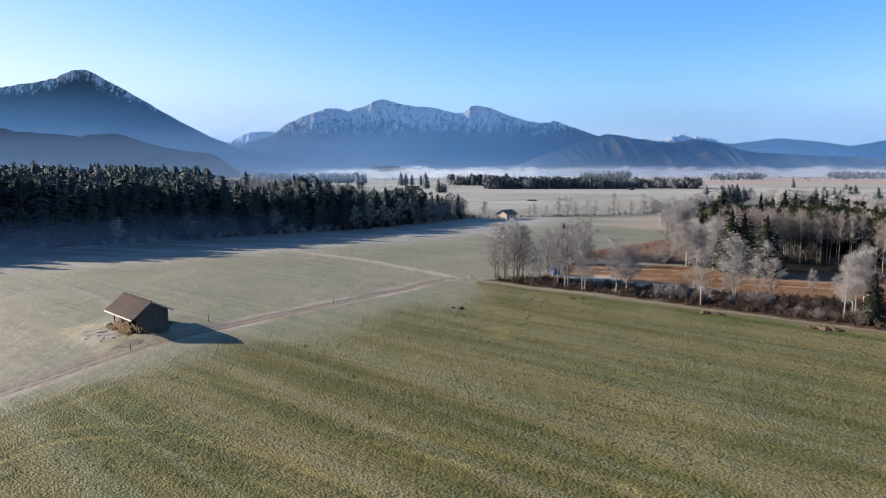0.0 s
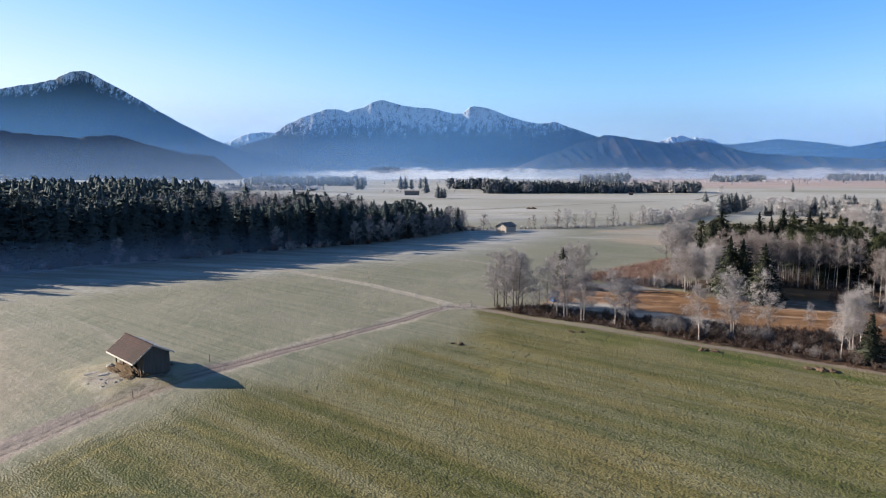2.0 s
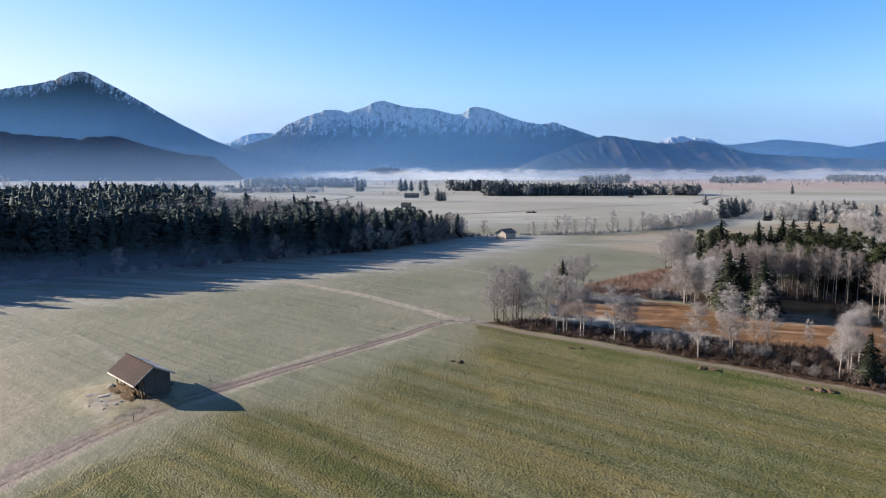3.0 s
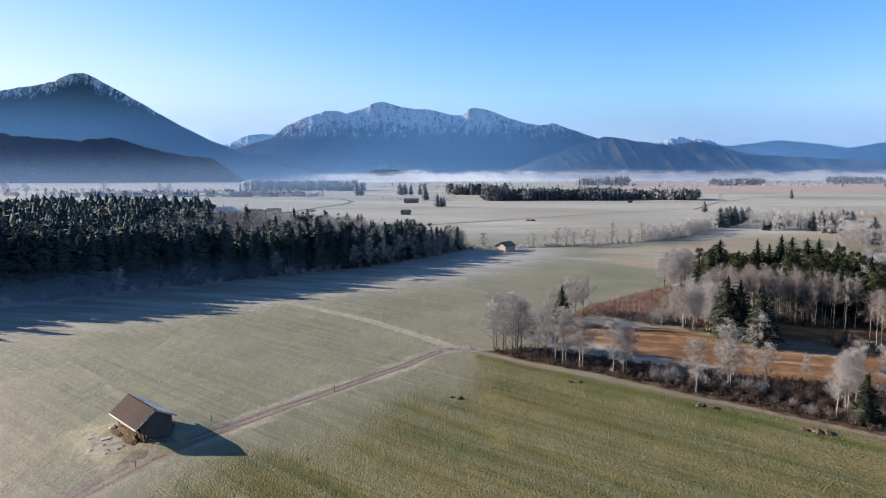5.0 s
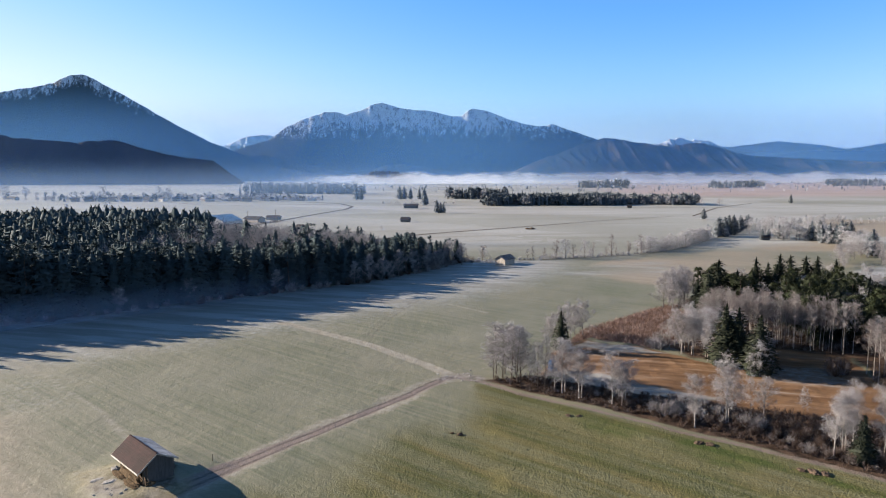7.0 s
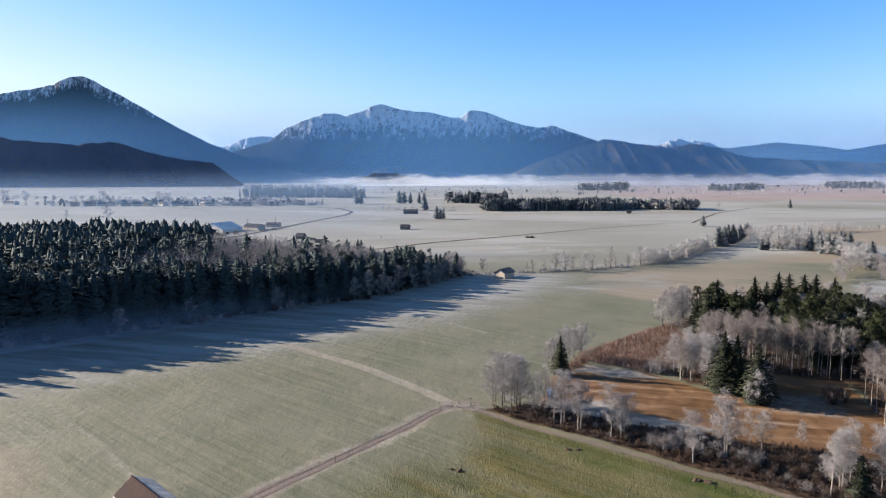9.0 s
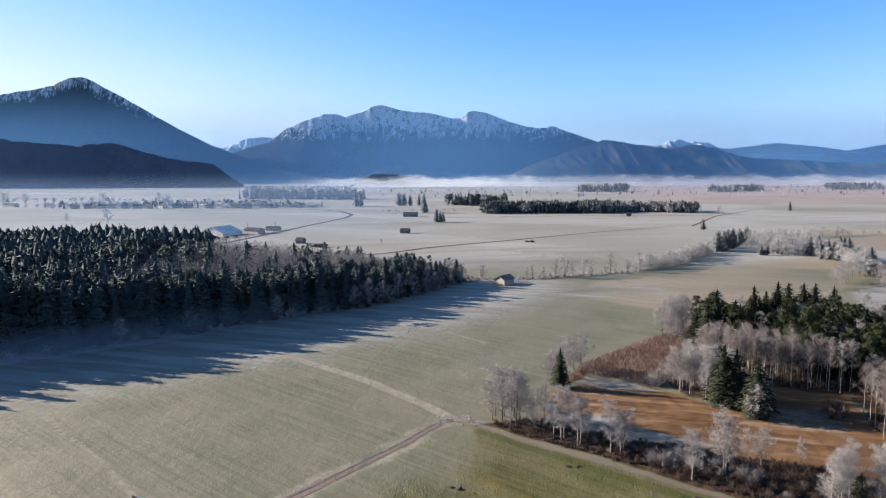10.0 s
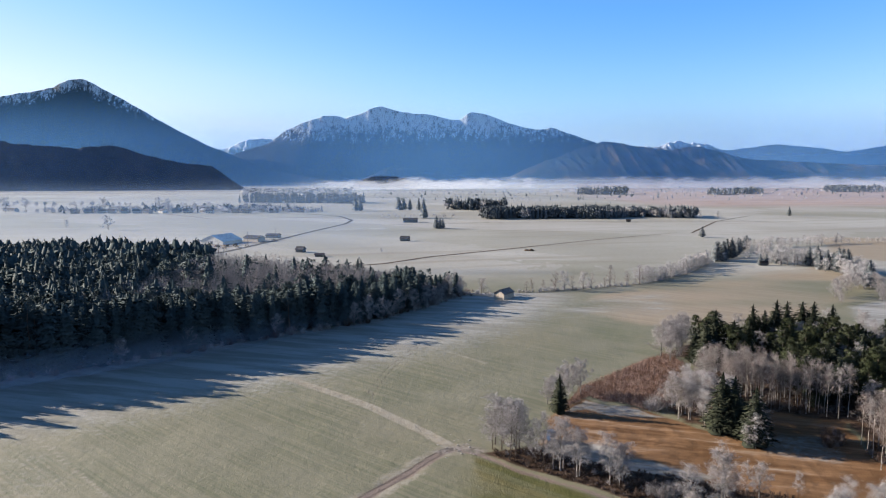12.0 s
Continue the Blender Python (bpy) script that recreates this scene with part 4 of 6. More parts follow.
def brush(h, r, n, rng, width=0.055):
    """A bush of many stems that fan out from the ground, with side twigs."""
    a, tilt = rng.uniform(0, 6.28, n), rng.beta(1.3, 1.6, n) * 1.15
    foot = rng.normal(0, 0.22 * r, (n, 3)) * (1, 1, 0)
    way = np.column_stack([np.cos(a) * np.sin(tilt), np.sin(a) * np.sin(tilt), np.cos(tilt)])
    ln = h * rng.uniform(0.55, 1.05, n) * (1 - 0.25 * tilt)
    sets = [slivers(foot, way, ln, width * 1.2, rng)]
    for k in range(5):
        u = rng.uniform(0.3, 0.98, n)
        g = way + rng.normal(0, 0.55, (n, 3))
        sets.append(slivers(foot + way * (ln * u)[:, None], g / np.linalg.norm(g, axis=1)[:, None], ln * rng.uniform(0.16, 0.36, n), width, rng))
    v, f = join(sets)
    v[:, 2] = np.maximum(v[:, 2], -0.05)
    return v, f


def pine_crown(h, r, clumps, rng, n=40, tuft=0.27, width=0.20):
    """Rounded tufts of needles set about the upper trunk."""
    sets = []
    for k in range(clumps):
        u = rng.uniform(0.32, 0.98)
        a = rng.uniform(0, 6.28)
        d = r * rng.uniform(0.15, 1.0) * (1 - ((u - 0.5) / 0.55) ** 2 * 0.7)
        c = np.array([math.cos(a) * d, math.sin(a) * d, h * u])
        g = rng.normal(size=(n, 3)) + (0, 0, 0.35)
        g /= np.linalg.norm(g, axis=1)[:, None]
        s = rng.uniform(0.6, 1.0) * tuft * r
        sets.append(slivers(c + g * 0.2 * s, g, s * rng.uniform(0.7, 1.5, n), width * s, rng))
    return join(sets)


def tree_kind(name, trunk_mesh, crown_mesh, label, category, group, crown_label=""):
    """Returns a maker: the first call builds the tree, later ones copy it."""
    first = []

    def plant(x, y, scale, turn, label_now="", wide=1.0):
        m = Matrix.LocRotScale((x, y, 0), Euler((0, 0, turn)), (scale * wide, scale * wide, scale))
        if not first:
            root = new(name)
            root.empty_display_size = 0.2
            tagged(root, label, category, group)
            part("trunk", trunk_mesh, root)
            part("crown", crown_mesh, root, crown_label)
            first.append(root)
            root.matrix_basis = m
            ob = root
        else:
            ob = copy_thing(first[0], Matrix.Identity(4))
            ob.matrix_basis = m
        if label_now:
            tagged(ob, label_now)
        return ob
    return plant


def spruce_kinds(count, h, r, tiers, arms, material, label, group, seed, bare=0.05, name="spruce_tree", blunt=0.8, fringe=900, lift=0.4):
    kinds = []
    for k in range(count):
        rng = np.random.default_rng(seed + k)
        pts, tb = trunk_set(h * 0.96, 0.016 * h, rng, 0.0)
        crown = spruce_crown(h, r * rng.uniform(0.85, 1.15), tiers, arms, rng, bare, blunt, fringe)
        kinds.append(tree_kind(name, to_mesh("spruce_trunk", *tb, M_BARK), leafy_mesh("spruce_crown", *crown, material, crown_ways(crown[0], lift)), label, "tree", group))
    return kinds


def bare_kinds(count, name, h, spread, limbs, twigs, crown_material, bark, label, group, seed, **kw):
    kinds = []
    for k in range(count):
        rng = np.random.default_rng(seed + k)
        wood, crown = leafless(h, spread, limbs, twigs, rng, **kw)
        kinds.append(tree_kind(name, to_mesh(name + "_trunk", *wood, bark), to_mesh(name + "_crown", *crown, crown_material), label, "tree", group))
    return kinds


RNG = np.random.default_rng(7)
BIRCH = bare_kinds(6, "birch_tree", 11.0, 2.25, 18, 5200, M_RIME, M_BIRCH, "slender birch with white bark and rimed drooping twigs", "birches on the moor", 200, trunk_r=0.10, width=0.026, rise=1.5, first=0.22, droop=0.55)
BIRCH_WOOD = bare_kinds(5, "birch_tree", 11.0, 1.7, 13, 1900, M_BIRCHTWIG, M_BIRCH, "slender birch of the birch wood with rimed twigs", "birches of the wood", 215, trunk_r=0.085, width=0.036, first=0.42, rise=1.9, droop=-0.15)
SHAGGY = bare_kinds(4, "rimed_tree", 10.0, 2.5, 18, 3800, M_RIME, M_RIMEBARK, "leafless tree thickly covered in white rime", "rimed trees", 230, trunk_r=0.13, first=0.12, droop=0.25, width=0.040, rise=1.5)
ALDER = bare_kinds(4, "alder_tree", 12.5, 2.6, 20, 4600, M_RIME, M_BARK, "tall bare grey alder with lightly frosted twigs", "alders by the farm road", 260, trunk_r=0.085, first=0.12, droop=0.0, rise=1.7, width=0.028)
SPRUCE = spruce_kinds(5, 20.0, 4.4, 19, 13, M_SPRUCE, "dark green spruce at the forest edge", "spruces of the forest", 300, bare=0.03, blunt=0.60)
LONE_SPRUCE = spruce_kinds(3, 12.0, 3.0, 22, 11, M_SPRUCE_YOUNG, "dark green spruce among rimed birches", "spruces on the moor", 320, 0.03, "young_spruce", 0.9, 700, 0.15)


def pine_kinds(count, h, r, clumps, material, label, group, seed):
    kinds = []
    for k in range(count):
        rng = np.random.default_rng(seed + k)
        pts, tb = trunk_set(0.95 * h, 0.013 * h, rng, 0.01)
        crown = pine_crown(h, r, clumps, rng)
        kinds.append(tree_kind("pine_tree", to_mesh("pine_trunk", *tb, M_BARK), leafy_mesh("pine_crown", *crown, material, crown_ways(crown[0], 0.6)), label, "tree", group))
    return kinds


PINE = pine_kinds(4, 12.0, 2.5, 64, M_PINE, "green pine with a rounded bushy crown", "pines on the moor", 340)
FOREST_PINE = pine_kinds(3, 20.0, 3.6, 44, M_SPRUCE, "tall dark pine at the forest edge", "pines of the forest", 350)


def bush_kinds(count, h, r, n, material, label, group, seed):
    kinds = []
    for k in range(count):
        rng = np.random.default_rng(seed + k)
        data = to_mesh("bush", *brush(h, r, n, rng), material)

        def plant(x, y, scale, turn, wide=1.0, data=data):
            ob = new("bush", data)
            ob.matrix_basis = Matrix.LocRotScale((x, y, 0), Euler((0, 0, turn)), (scale * wide, scale * wide, scale))
            return tagged(ob, label, "bush", group)
        kinds.append(plant)
    return kinds


BUSH_DARK = bush_kinds(3, 2.4, 1.5, 150, M_BRUSH, "dark leafless bush beside the farm road", "bushes by the road", 400)
BUSH_RIME = bush_kinds(3, 2.8, 1.7, 160, M_TWIG, "frosted grey leafless bush on the bank", "frosted bushes", 410)
BUSH_WHITE = bush_kinds(2, 3.4, 2.0, 200, M_RIME, "white rimed shrub among brown reeds", "rimed shrubs", 420)


def thicket(name, label, spots, material, stems, rng):
    """Low brush at many spots (x, y, height), joined."""
    sets = []
    for x, y, h in spots:
        v, f = brush(h, 0.75 * h, stems, rng, 0.075)
        sets.append((v + (x, y, 0), f))
    tagged(new(name, to_mesh(name, *join(sets), material)), label, "undergrowth", kind="stuff")


def one(kinds, x, y, scale, rng=RNG, **kw):
    return kinds[int(rng.integers(len(kinds)))](x, y, scale, rng.uniform(0, 6.28), **kw)


def forest_height(p):
    """Tree height over the forest: tall at its western end and inside, lower at the tip."""
    d = away(p, FOREST_EDGE)
    west = np.clip((-p[:, 0] + 10) / 120, 0, 1)
    return 12.6 + 6.2 * west + np.clip(d / 45, 0, 1) * (1.0 + 3.5 * west)


def build_forest():
    rng = np.random.default_rng(11)
    p = strewn(FOREST, 4.7, rng)
    d = away(p, FOREST_EDGE)
    h = forest_height(p) * rng.uniform(0.86, 1.06, len(p)) * (1 + 0.12 * ruffle(p, 16, 40))
    h = h * np.where((d < 10) & (p[:, 0] < -40), 1.16, 1.0)
    order = np.argsort(d + 1000 * (p[:, 0] < -150))
    leafy = (rng.uniform(size=len(p)) < np.where((p[:, 0] > -118) & (d > 24), 0.85, np.where(d > 20, 0.10, 0.03))) | ((p[:, 0] > -12) & (rng.uniform(size=len(p)) < 0.4))
    near = order[:230]
    for k in near:
        if leafy[k]:
            one(SHAGGY, *p[k], h[k] / 13.5, rng)
        else:
            one(SPRUCE if rng.uniform() < 0.78 else FOREST_PINE, *p[k], h[k] / 20, rng, wide=rng.uniform(1.2, 1.5))
    low = [spruce_crown(1.0, 0.25, 17, 10, np.random.default_rng(500 + k), 0.04, 0.72, 200) for k in range(3)]
    low += [pine_crown(1.0, 0.20, 20, np.random.default_rng(510 + k), 24, 0.24, 0.34) for k in range(1)]
    coarse = spruce_crown(1.0, 0.25, 6, 6, np.random.default_rng(520), 0.04, 0.62)
    outward = {id(c): crown_ways(c[0]) for c in low + [coarse]}
    sets, ways, rime = [], [], []
    for k in order[230:]:
        a, s = rng.uniform(0, 6.28), h[k]
        c, q = math.cos(a), math.sin(a)
        if leafy[k]:
            n = 380
            g = rng.normal(size=(n, 3))
            g /= np.linalg.norm(g, axis=1)[:, None]
            b = g * rng.uniform(0.4, 1.0, (n, 1)) * (0.17 * s, 0.17 * s, 0.27 * s) + (p[k, 0], p[k, 1], 0.62 * s)
            g = g + (0, 0, 0.8)
            rime.append(slivers(b, g / np.linalg.norm(g, axis=1)[:, None], rng.uniform(0.7, 1.7, n), 0.10, rng))
            continue
        crown = low[int(rng.integers(4))] if p[k, 0] > -0.72 * p[k, 1] - 12 and d[k] < 115 else coarse
        (v, f), g = crown, outward[id(crown)]
        ways.append(np.column_stack([g[:, 0] * c - g[:, 1] * q, g[:, 0] * q + g[:, 1] * c, g[:, 2]]))
        w = rng.uniform(1.3, 1.65) * (1.5 if crown is coarse else 1.0)
        v = v * (s * w, s * w, s)
        sets.append((np.column_stack([v[:, 0] * c - v[:, 1] * q + p[k, 0], v[:, 0] * q + v[:, 1] * c + p[k, 1], v[:, 2]]), f))
    tagged(new("spruce_wood", leafy_mesh("spruce_wood", *join(sets), M_SPRUCE, np.concatenate(ways))), "dense dark spruce forest", "forest", kind="stuff")
    tagged(new("rimed_wood", to_mesh("rimed_wood", *join(rime), M_RIME)), "rimed leafless trees among the spruces", "forest", kind="stuff")
    # frosted brush along the forest edge
    line, edge = np.asarray(FOREST_EDGE[2:], float), []
    for a, b in zip(line[:-1], line[1:]):
        n = int(np.linalg.norm(b - a) / 3.6)
        for u in (np.arange(n) + 0.5) / n:
            q = a + (b - a) * u + rng.normal(0, 1.0, 2) + (1.5, -1.5)
            if rng.uniform() < 0.45:
                one(BUSH_DARK if rng.uniform() < 0.55 else BUSH_RIME, *q, rng.uniform(0.7, 1.5), rng)
            else:
                edge.append((*q, rng.uniform(1.2, 3.2)))
    thicket("undergrowth", "frosted brush along the forest edge", edge, M_TWIG, 70, rng)
    for x, y, s in [(-34, 257, 0.9), (-29, 261, 1.15), (-24, 266, 0.95), (-18, 275, 1.1), (-12, 284, 1.0), (-21, 268, 0.8), (-7, 291, 0.95), (-3, 299, 0.8), (-60, 239, 0.85), (-84, 219, 0.9), (-101, 206, 0.8)]:
        one(SHAGGY, x, y, s * 1.05, rng, wide=1.15)
    for k in range(40):
        q = np.array([-12, 296]) + rng.uniform(0, 1) * np.array([26, 30]) + rng.normal(0, 3.5, 2)
        one(SHAGGY if rng.uniform() < 0.3 else BUSH_RIME, *q, rng.uniform(0.5, 0.85) * (1 if rng.uniform() < 0.5 else 1.5), rng)


build_forest()


def build_moor():
    rng = np.random.default_rng(12)
    # alders in a clump where the roads meet, then single birches along the east road
    for x, y, s in [(11.7, 141, 0.90), (12.9, 138.4, 0.95), (14.4, 134.6, 1.0), (15.4, 134.0, 0.92), (13.6, 141, 0.85), (16.6, 137.5, 0.88), (10.9, 138.5, 0.7), (15.8, 140.5, 0.9)]:
        one(ALDER, x, y, s * 1.0, rng, wide=1.5)
    for x, y, s in [(19.2, 131, 0.80), (20.7, 130.8, 0.88), (18.4, 134, 0.55)]:
        one(ALDER, x, y, s, rng, label_now="thin bare tree with dark branches beside the road")
    for x, y, s in [(22.4, 129, 0.66), (23.6, 127.8, 0.92), (24.3, 128.4, 0.82), (26.4, 125.2, 0.84), (27.0, 125.6, 0.78), (31.9, 121.6, 0.83), (33.5, 120.5, 0.68),
                    (34.2, 120.9, 0.72), (43.1, 110, 0.78)]:
        one(BIRCH, x, y, s * 1.1, rng, wide=1.35)
    one(SHAGGY, 49.3, 112, 1.22, rng, wide=1.1, label_now="large bushy tree white with rime")
    one(BIRCH, 49.9, 112.4, 0.95, rng)
    one(SHAGGY, 57.7, 115.8, 0.72, rng, wide=1.2), one(ALDER, 55.6, 116.6, 0.55, rng)
    one(ALDER, 64.7, 115.6, 0.42, rng)
    for x, y, s in [(59.6, 97.6, 0.93), (61.5, 98.8, 1.0), (62.4, 99.4, 0.96), (64.4, 100.8, 1.02), (67.6, 98.0, 1.0), (70.3, 100.5, 1.0), (73.5, 95.5, 1.05), (70.5, 91.0, 1.05)]:
        one(BIRCH, x, y, s * 0.98, rng, wide=1.0)
    one(LONE_SPRUCE, 62.8, 95.6, 0.66, rng, label_now="small dark spruce beside the farm road")
    # the spruce with its rimed neighbours
    one(LONE_SPRUCE, 29.1, 160.1, 0.86, rng, wide=1.25, label_now="lone dark spruce casting a long shadow")
    for x, y, s in [(28.0, 163.5, 0.85), (31.0, 168.0, 1.0), (33.6, 171.6, 0.98), (37.2, 173.5, 1.03), (27.2, 166.5, 0.7), (35.6, 176, 0.8)]:
        one(SHAGGY, x, y, s * 1.02, rng, wide=1.15)
    # conifers on the point of the wood
    for x, y, s in [(64.0, 147.5, 1.05), (66.3, 146.4, 1.0), (68.2, 140.0, 0.98), (66.0, 149.5, 0.8)]:
        one(LONE_SPRUCE, x, y, s * 1.14, rng, wide=1.6)
    for x, y, s in [(67.4, 137.8, 0.8), (70.0, 141, 0.9), (65.8, 138.6, 0.55), (71.5, 145.0, 0.8)]:
        one(SHAGGY, x, y, s, rng)
    for x, y, s in [(57.6, 156.6, 0.82), (59.4, 155.2, 0.78), (60.9, 149.4, 0.86), (62.0, 153.5, 0.9), (64.5, 156.5, 1.0), (67.0, 154.5, 1.02), (69.5, 157.5, 1.0), (61.5, 160.5, 0.85), (65.5, 163.0, 0.9)]:
        one(BIRCH, x, y, s, rng)
    for x, y, s in [(53.0, 161.5, 1.2), (54.6, 162.4, 1.0), (51.6, 163.2, 0.9), (68.5, 178, 1.2), (71.0, 181, 1.4), (66.5, 176, 1.0)]:
        one(BUSH_WHITE if s > 1 else BUSH_RIME, x, y, s, rng)
    for q in strewn([(51, 158), (57, 153.5), (64, 152), (71, 153), (75, 163), (71, 178), (63, 172), (56, 164)], 3.5, rng):
        u = rng.uniform()
        one(BIRCH_WOOD if u < 0.55 else BIRCH if u < 0.87 else SHAGGY, *q, rng.uniform(0.6, 1.0), rng, wide=1.1)
    # birch wood
    for q in strewn([(71, 162), (82, 161), (90, 158), (97, 154), (102, 156), (92, 166), (88, 176), (73, 175)], 2.4, rng):
        one(BIRCH_WOOD, *q, rng.uniform(0.92, 1.22), rng, wide=0.85)
    for q in strewn([(90, 141), (85.5, 128), (85, 113), (96, 98), (118, 112), (112, 142)], 3.3, rng):
        one(BIRCH_WOOD, *q, rng.uniform(0.98, 1.25), rng, wide=0.85)
    for q in strewn([(70, 178), (86, 180), (92, 196), (84, 206), (76, 192)], 4.4, rng):
        one(BIRCH_WOOD if rng.uniform() < 0.5 else SHAGGY, *q, rng.uniform(0.75, 0.95), rng)
    # pines and spruces behind it
    for q in strewn([(88, 168), (102, 157), (116, 143), (150, 150), (170, 190), (146, 208), (122, 214), (104, 206)], 4.3, rng):
        u = rng.uniform()
        one(SHAGGY if u < 0.16 else PINE if u < 0.82 else LONE_SPRUCE, *q, rng.uniform(0.62, 1.15), rng, wide=rng.uniform(1.0, 1.4))
    for q in strewn([(92, 205), (97, 222), (140, 224), (166, 205), (150, 196), (118, 208)], 5.0, rng):
        one(PINE if rng.uniform() < 0.55 else SHAGGY, *q, rng.uniform(0.6, 0.95), rng, wide=rng.uniform(1.0, 1.4))
    for q in strewn([(80, 196), (92, 194), (96, 214), (86, 218)], 4.4, rng):
        one(LONE_SPRUCE if rng.uniform() < 0.6 else PINE, *q, rng.uniform(0.85, 1.1), rng, wide=1.3)
    for x, y, s in [(80.5, 199, 1.18), (83, 203, 1.0), (86, 205.5, 1.4), (84, 208, 1.1), (89, 203, 1.05), (79, 203.5, 0.95), (92, 207, 1.0), (95.5, 213, 0.85), (105, 221, 1.28), (108, 219, 1.15), (102.5, 218, 0.95), (114, 223, 1.36), (112, 221, 1.1), (118.5, 225, 1.3), (126, 229, 1.22), (130, 229, 1.22), (128, 226, 1.05), (136, 228, 1.15)]:
        one(LONE_SPRUCE, x, y, s, rng, wide=rng.uniform(1.15, 1.5))
    for x, y, s in [(84, 216, 1.0), (88, 213, 1.05), (90, 218, 1.08), (79, 196, 0.75), (84, 198, 0.8)]:
        one(LONE_SPRUCE if s < 1.0 else PINE, x, y, s * 1.02, rng)
    for x, y, s in [(73.5, 213, 1.0), (76, 216.5, 1.05), (79.5, 219, 1.0), (75, 208, 0.85), (82.5, 224, 0.95), (96, 228, 0.9), (104, 229, 0.85), (112, 230, 0.8), (72, 205, 0.9), (70.5, 209.5, 0.95), (78, 212, 0.95), (85, 228, 0.9), (121, 232, 0.95), (129, 230, 0.9), (138, 234, 0.85), (147, 228, 0.95), (156, 226, 0.8)]:
        one(SHAGGY, x, y, s * 1.25, rng, wide=1.25)
    # brush on the bank beside the east road
    for q in strewn([(11, 137), (33, 118.8), (48, 106.5), (61.5, 93.8), (72, 84), (86, 92), (62, 108), (48, 115), (34, 125), (20, 136)], 2.2, rng):
        d = away(np.array([q]), ROAD_EAST)[0]
        if d > 2.4:
            one(BUSH_DARK if rng.uniform() < 0.8 else BUSH_RIME, *q, rng.uniform(0.25, 0.85) * (0.6 if q[0] < 30 else 1.0), rng)
    low = [(*q, rng.uniform(0.5, 1.5)) for q in strewn(BANK, 1.5, rng) if away(np.array([q]), ROAD_EAST)[0] > 1.9]
    thicket("brush", "tangled dark brush and dead grass on the bank", low, M_BRUSH, 19, rng)
    for x, y in [(40.0, 116.0), (41.5, 117.0), (38.6, 117.2), (43, 117.5), (52, 110.5), (54, 109.5), (45, 114)]:
        one(BUSH_RIME, x, y, rng.uniform(0.9, 1.15), rng)
    for x, y in [(84.5, 141), (86, 139.5), (87.5, 141.5), (83.5, 138.5)]:
        one(BUSH_DARK, x, y, 1.3, rng)
    under = []
    for q in strewn([(72, 164), (96, 156), (106, 160), (108, 174), (92, 182), (76, 180)], 3.6, rng):
        under.append((*q, rng.uniform(1.4, 2.6)))
    for q in strewn([(91, 139), (87, 118), (98, 102), (112, 112), (108, 140)], 3.5, rng):
        under.append((*q, rng.uniform(1.2, 2.4)))
    thicket("undergrowth", "dark leafless undergrowth beneath the birches", under, M_BRUSH, 90, rng)
    # reeds
    p = strewn(REEDS, 0.7, rng)
    n = 9
    b = np.repeat(np.column_stack([p, np.zeros(len(p))]), n, 0) + rng.normal(0, 0.3, (len(p) * n, 3)) * (1, 1, 0)
    g = rng.normal(0, 0.22, b.shape) + (0, 0, 1)
    tagged(new("reed_bed", to_mesh("reed_bed", *slivers(b, g, rng.uniform(0.5, 1.2, len(b)), 0.07, rng), M_REED)), "brown dead reeds touched with frost", "reeds", kind="stuff")


build_moor()


# ---------------------------------------------------------------- buildings
def slab(corners, thick):
    """A roof slab from four corners (eave, eave, ridge, ridge), thickened downwards."""
    bm = bmesh.new()
    top = [bm.verts.new(c) for c in corners]
    low = [bm.verts.new((c[0], c[1], c[2] - thick)) for c in corners]
    bm.faces.new(top), bm.faces.new(low[::-1])
    for k in range(4):
        bm.faces.new((top[k], low[k], low[(k + 1) % 4], top[(k + 1) % 4]))
    return bm


def gable_body(w0, w1, l0, l1, z0, z_left, z_right, ridge, at=0.0):
    """Walls with two gables: x across from w0 to w1, y along from l0 to l1, the ridge at x = at."""
    bm = bmesh.new()
    ring = [(w0, z0), (w1, z0), (w1, z_right), (at, ridge), (w0, z_left)]
    a = [bm.verts.new((x, l0, z)) for x, z in ring]
    b = [bm.verts.new((x, l1, z)) for x, z in ring]
    bm.faces.new(a), bm.faces.new(b[::-1])
    for k in range(5):
        bm.faces.new((a[k], b[k], b[(k + 1) % 5], a[(k + 1) % 5]))
    return bm


def post_mesh(name, h, s, material):
    bm = bmesh.new()
    box(bm, -s / 2, -s / 2, 0, s / 2, s / 2, h, 0.015)
    return bm_mesh(name, bm, material)


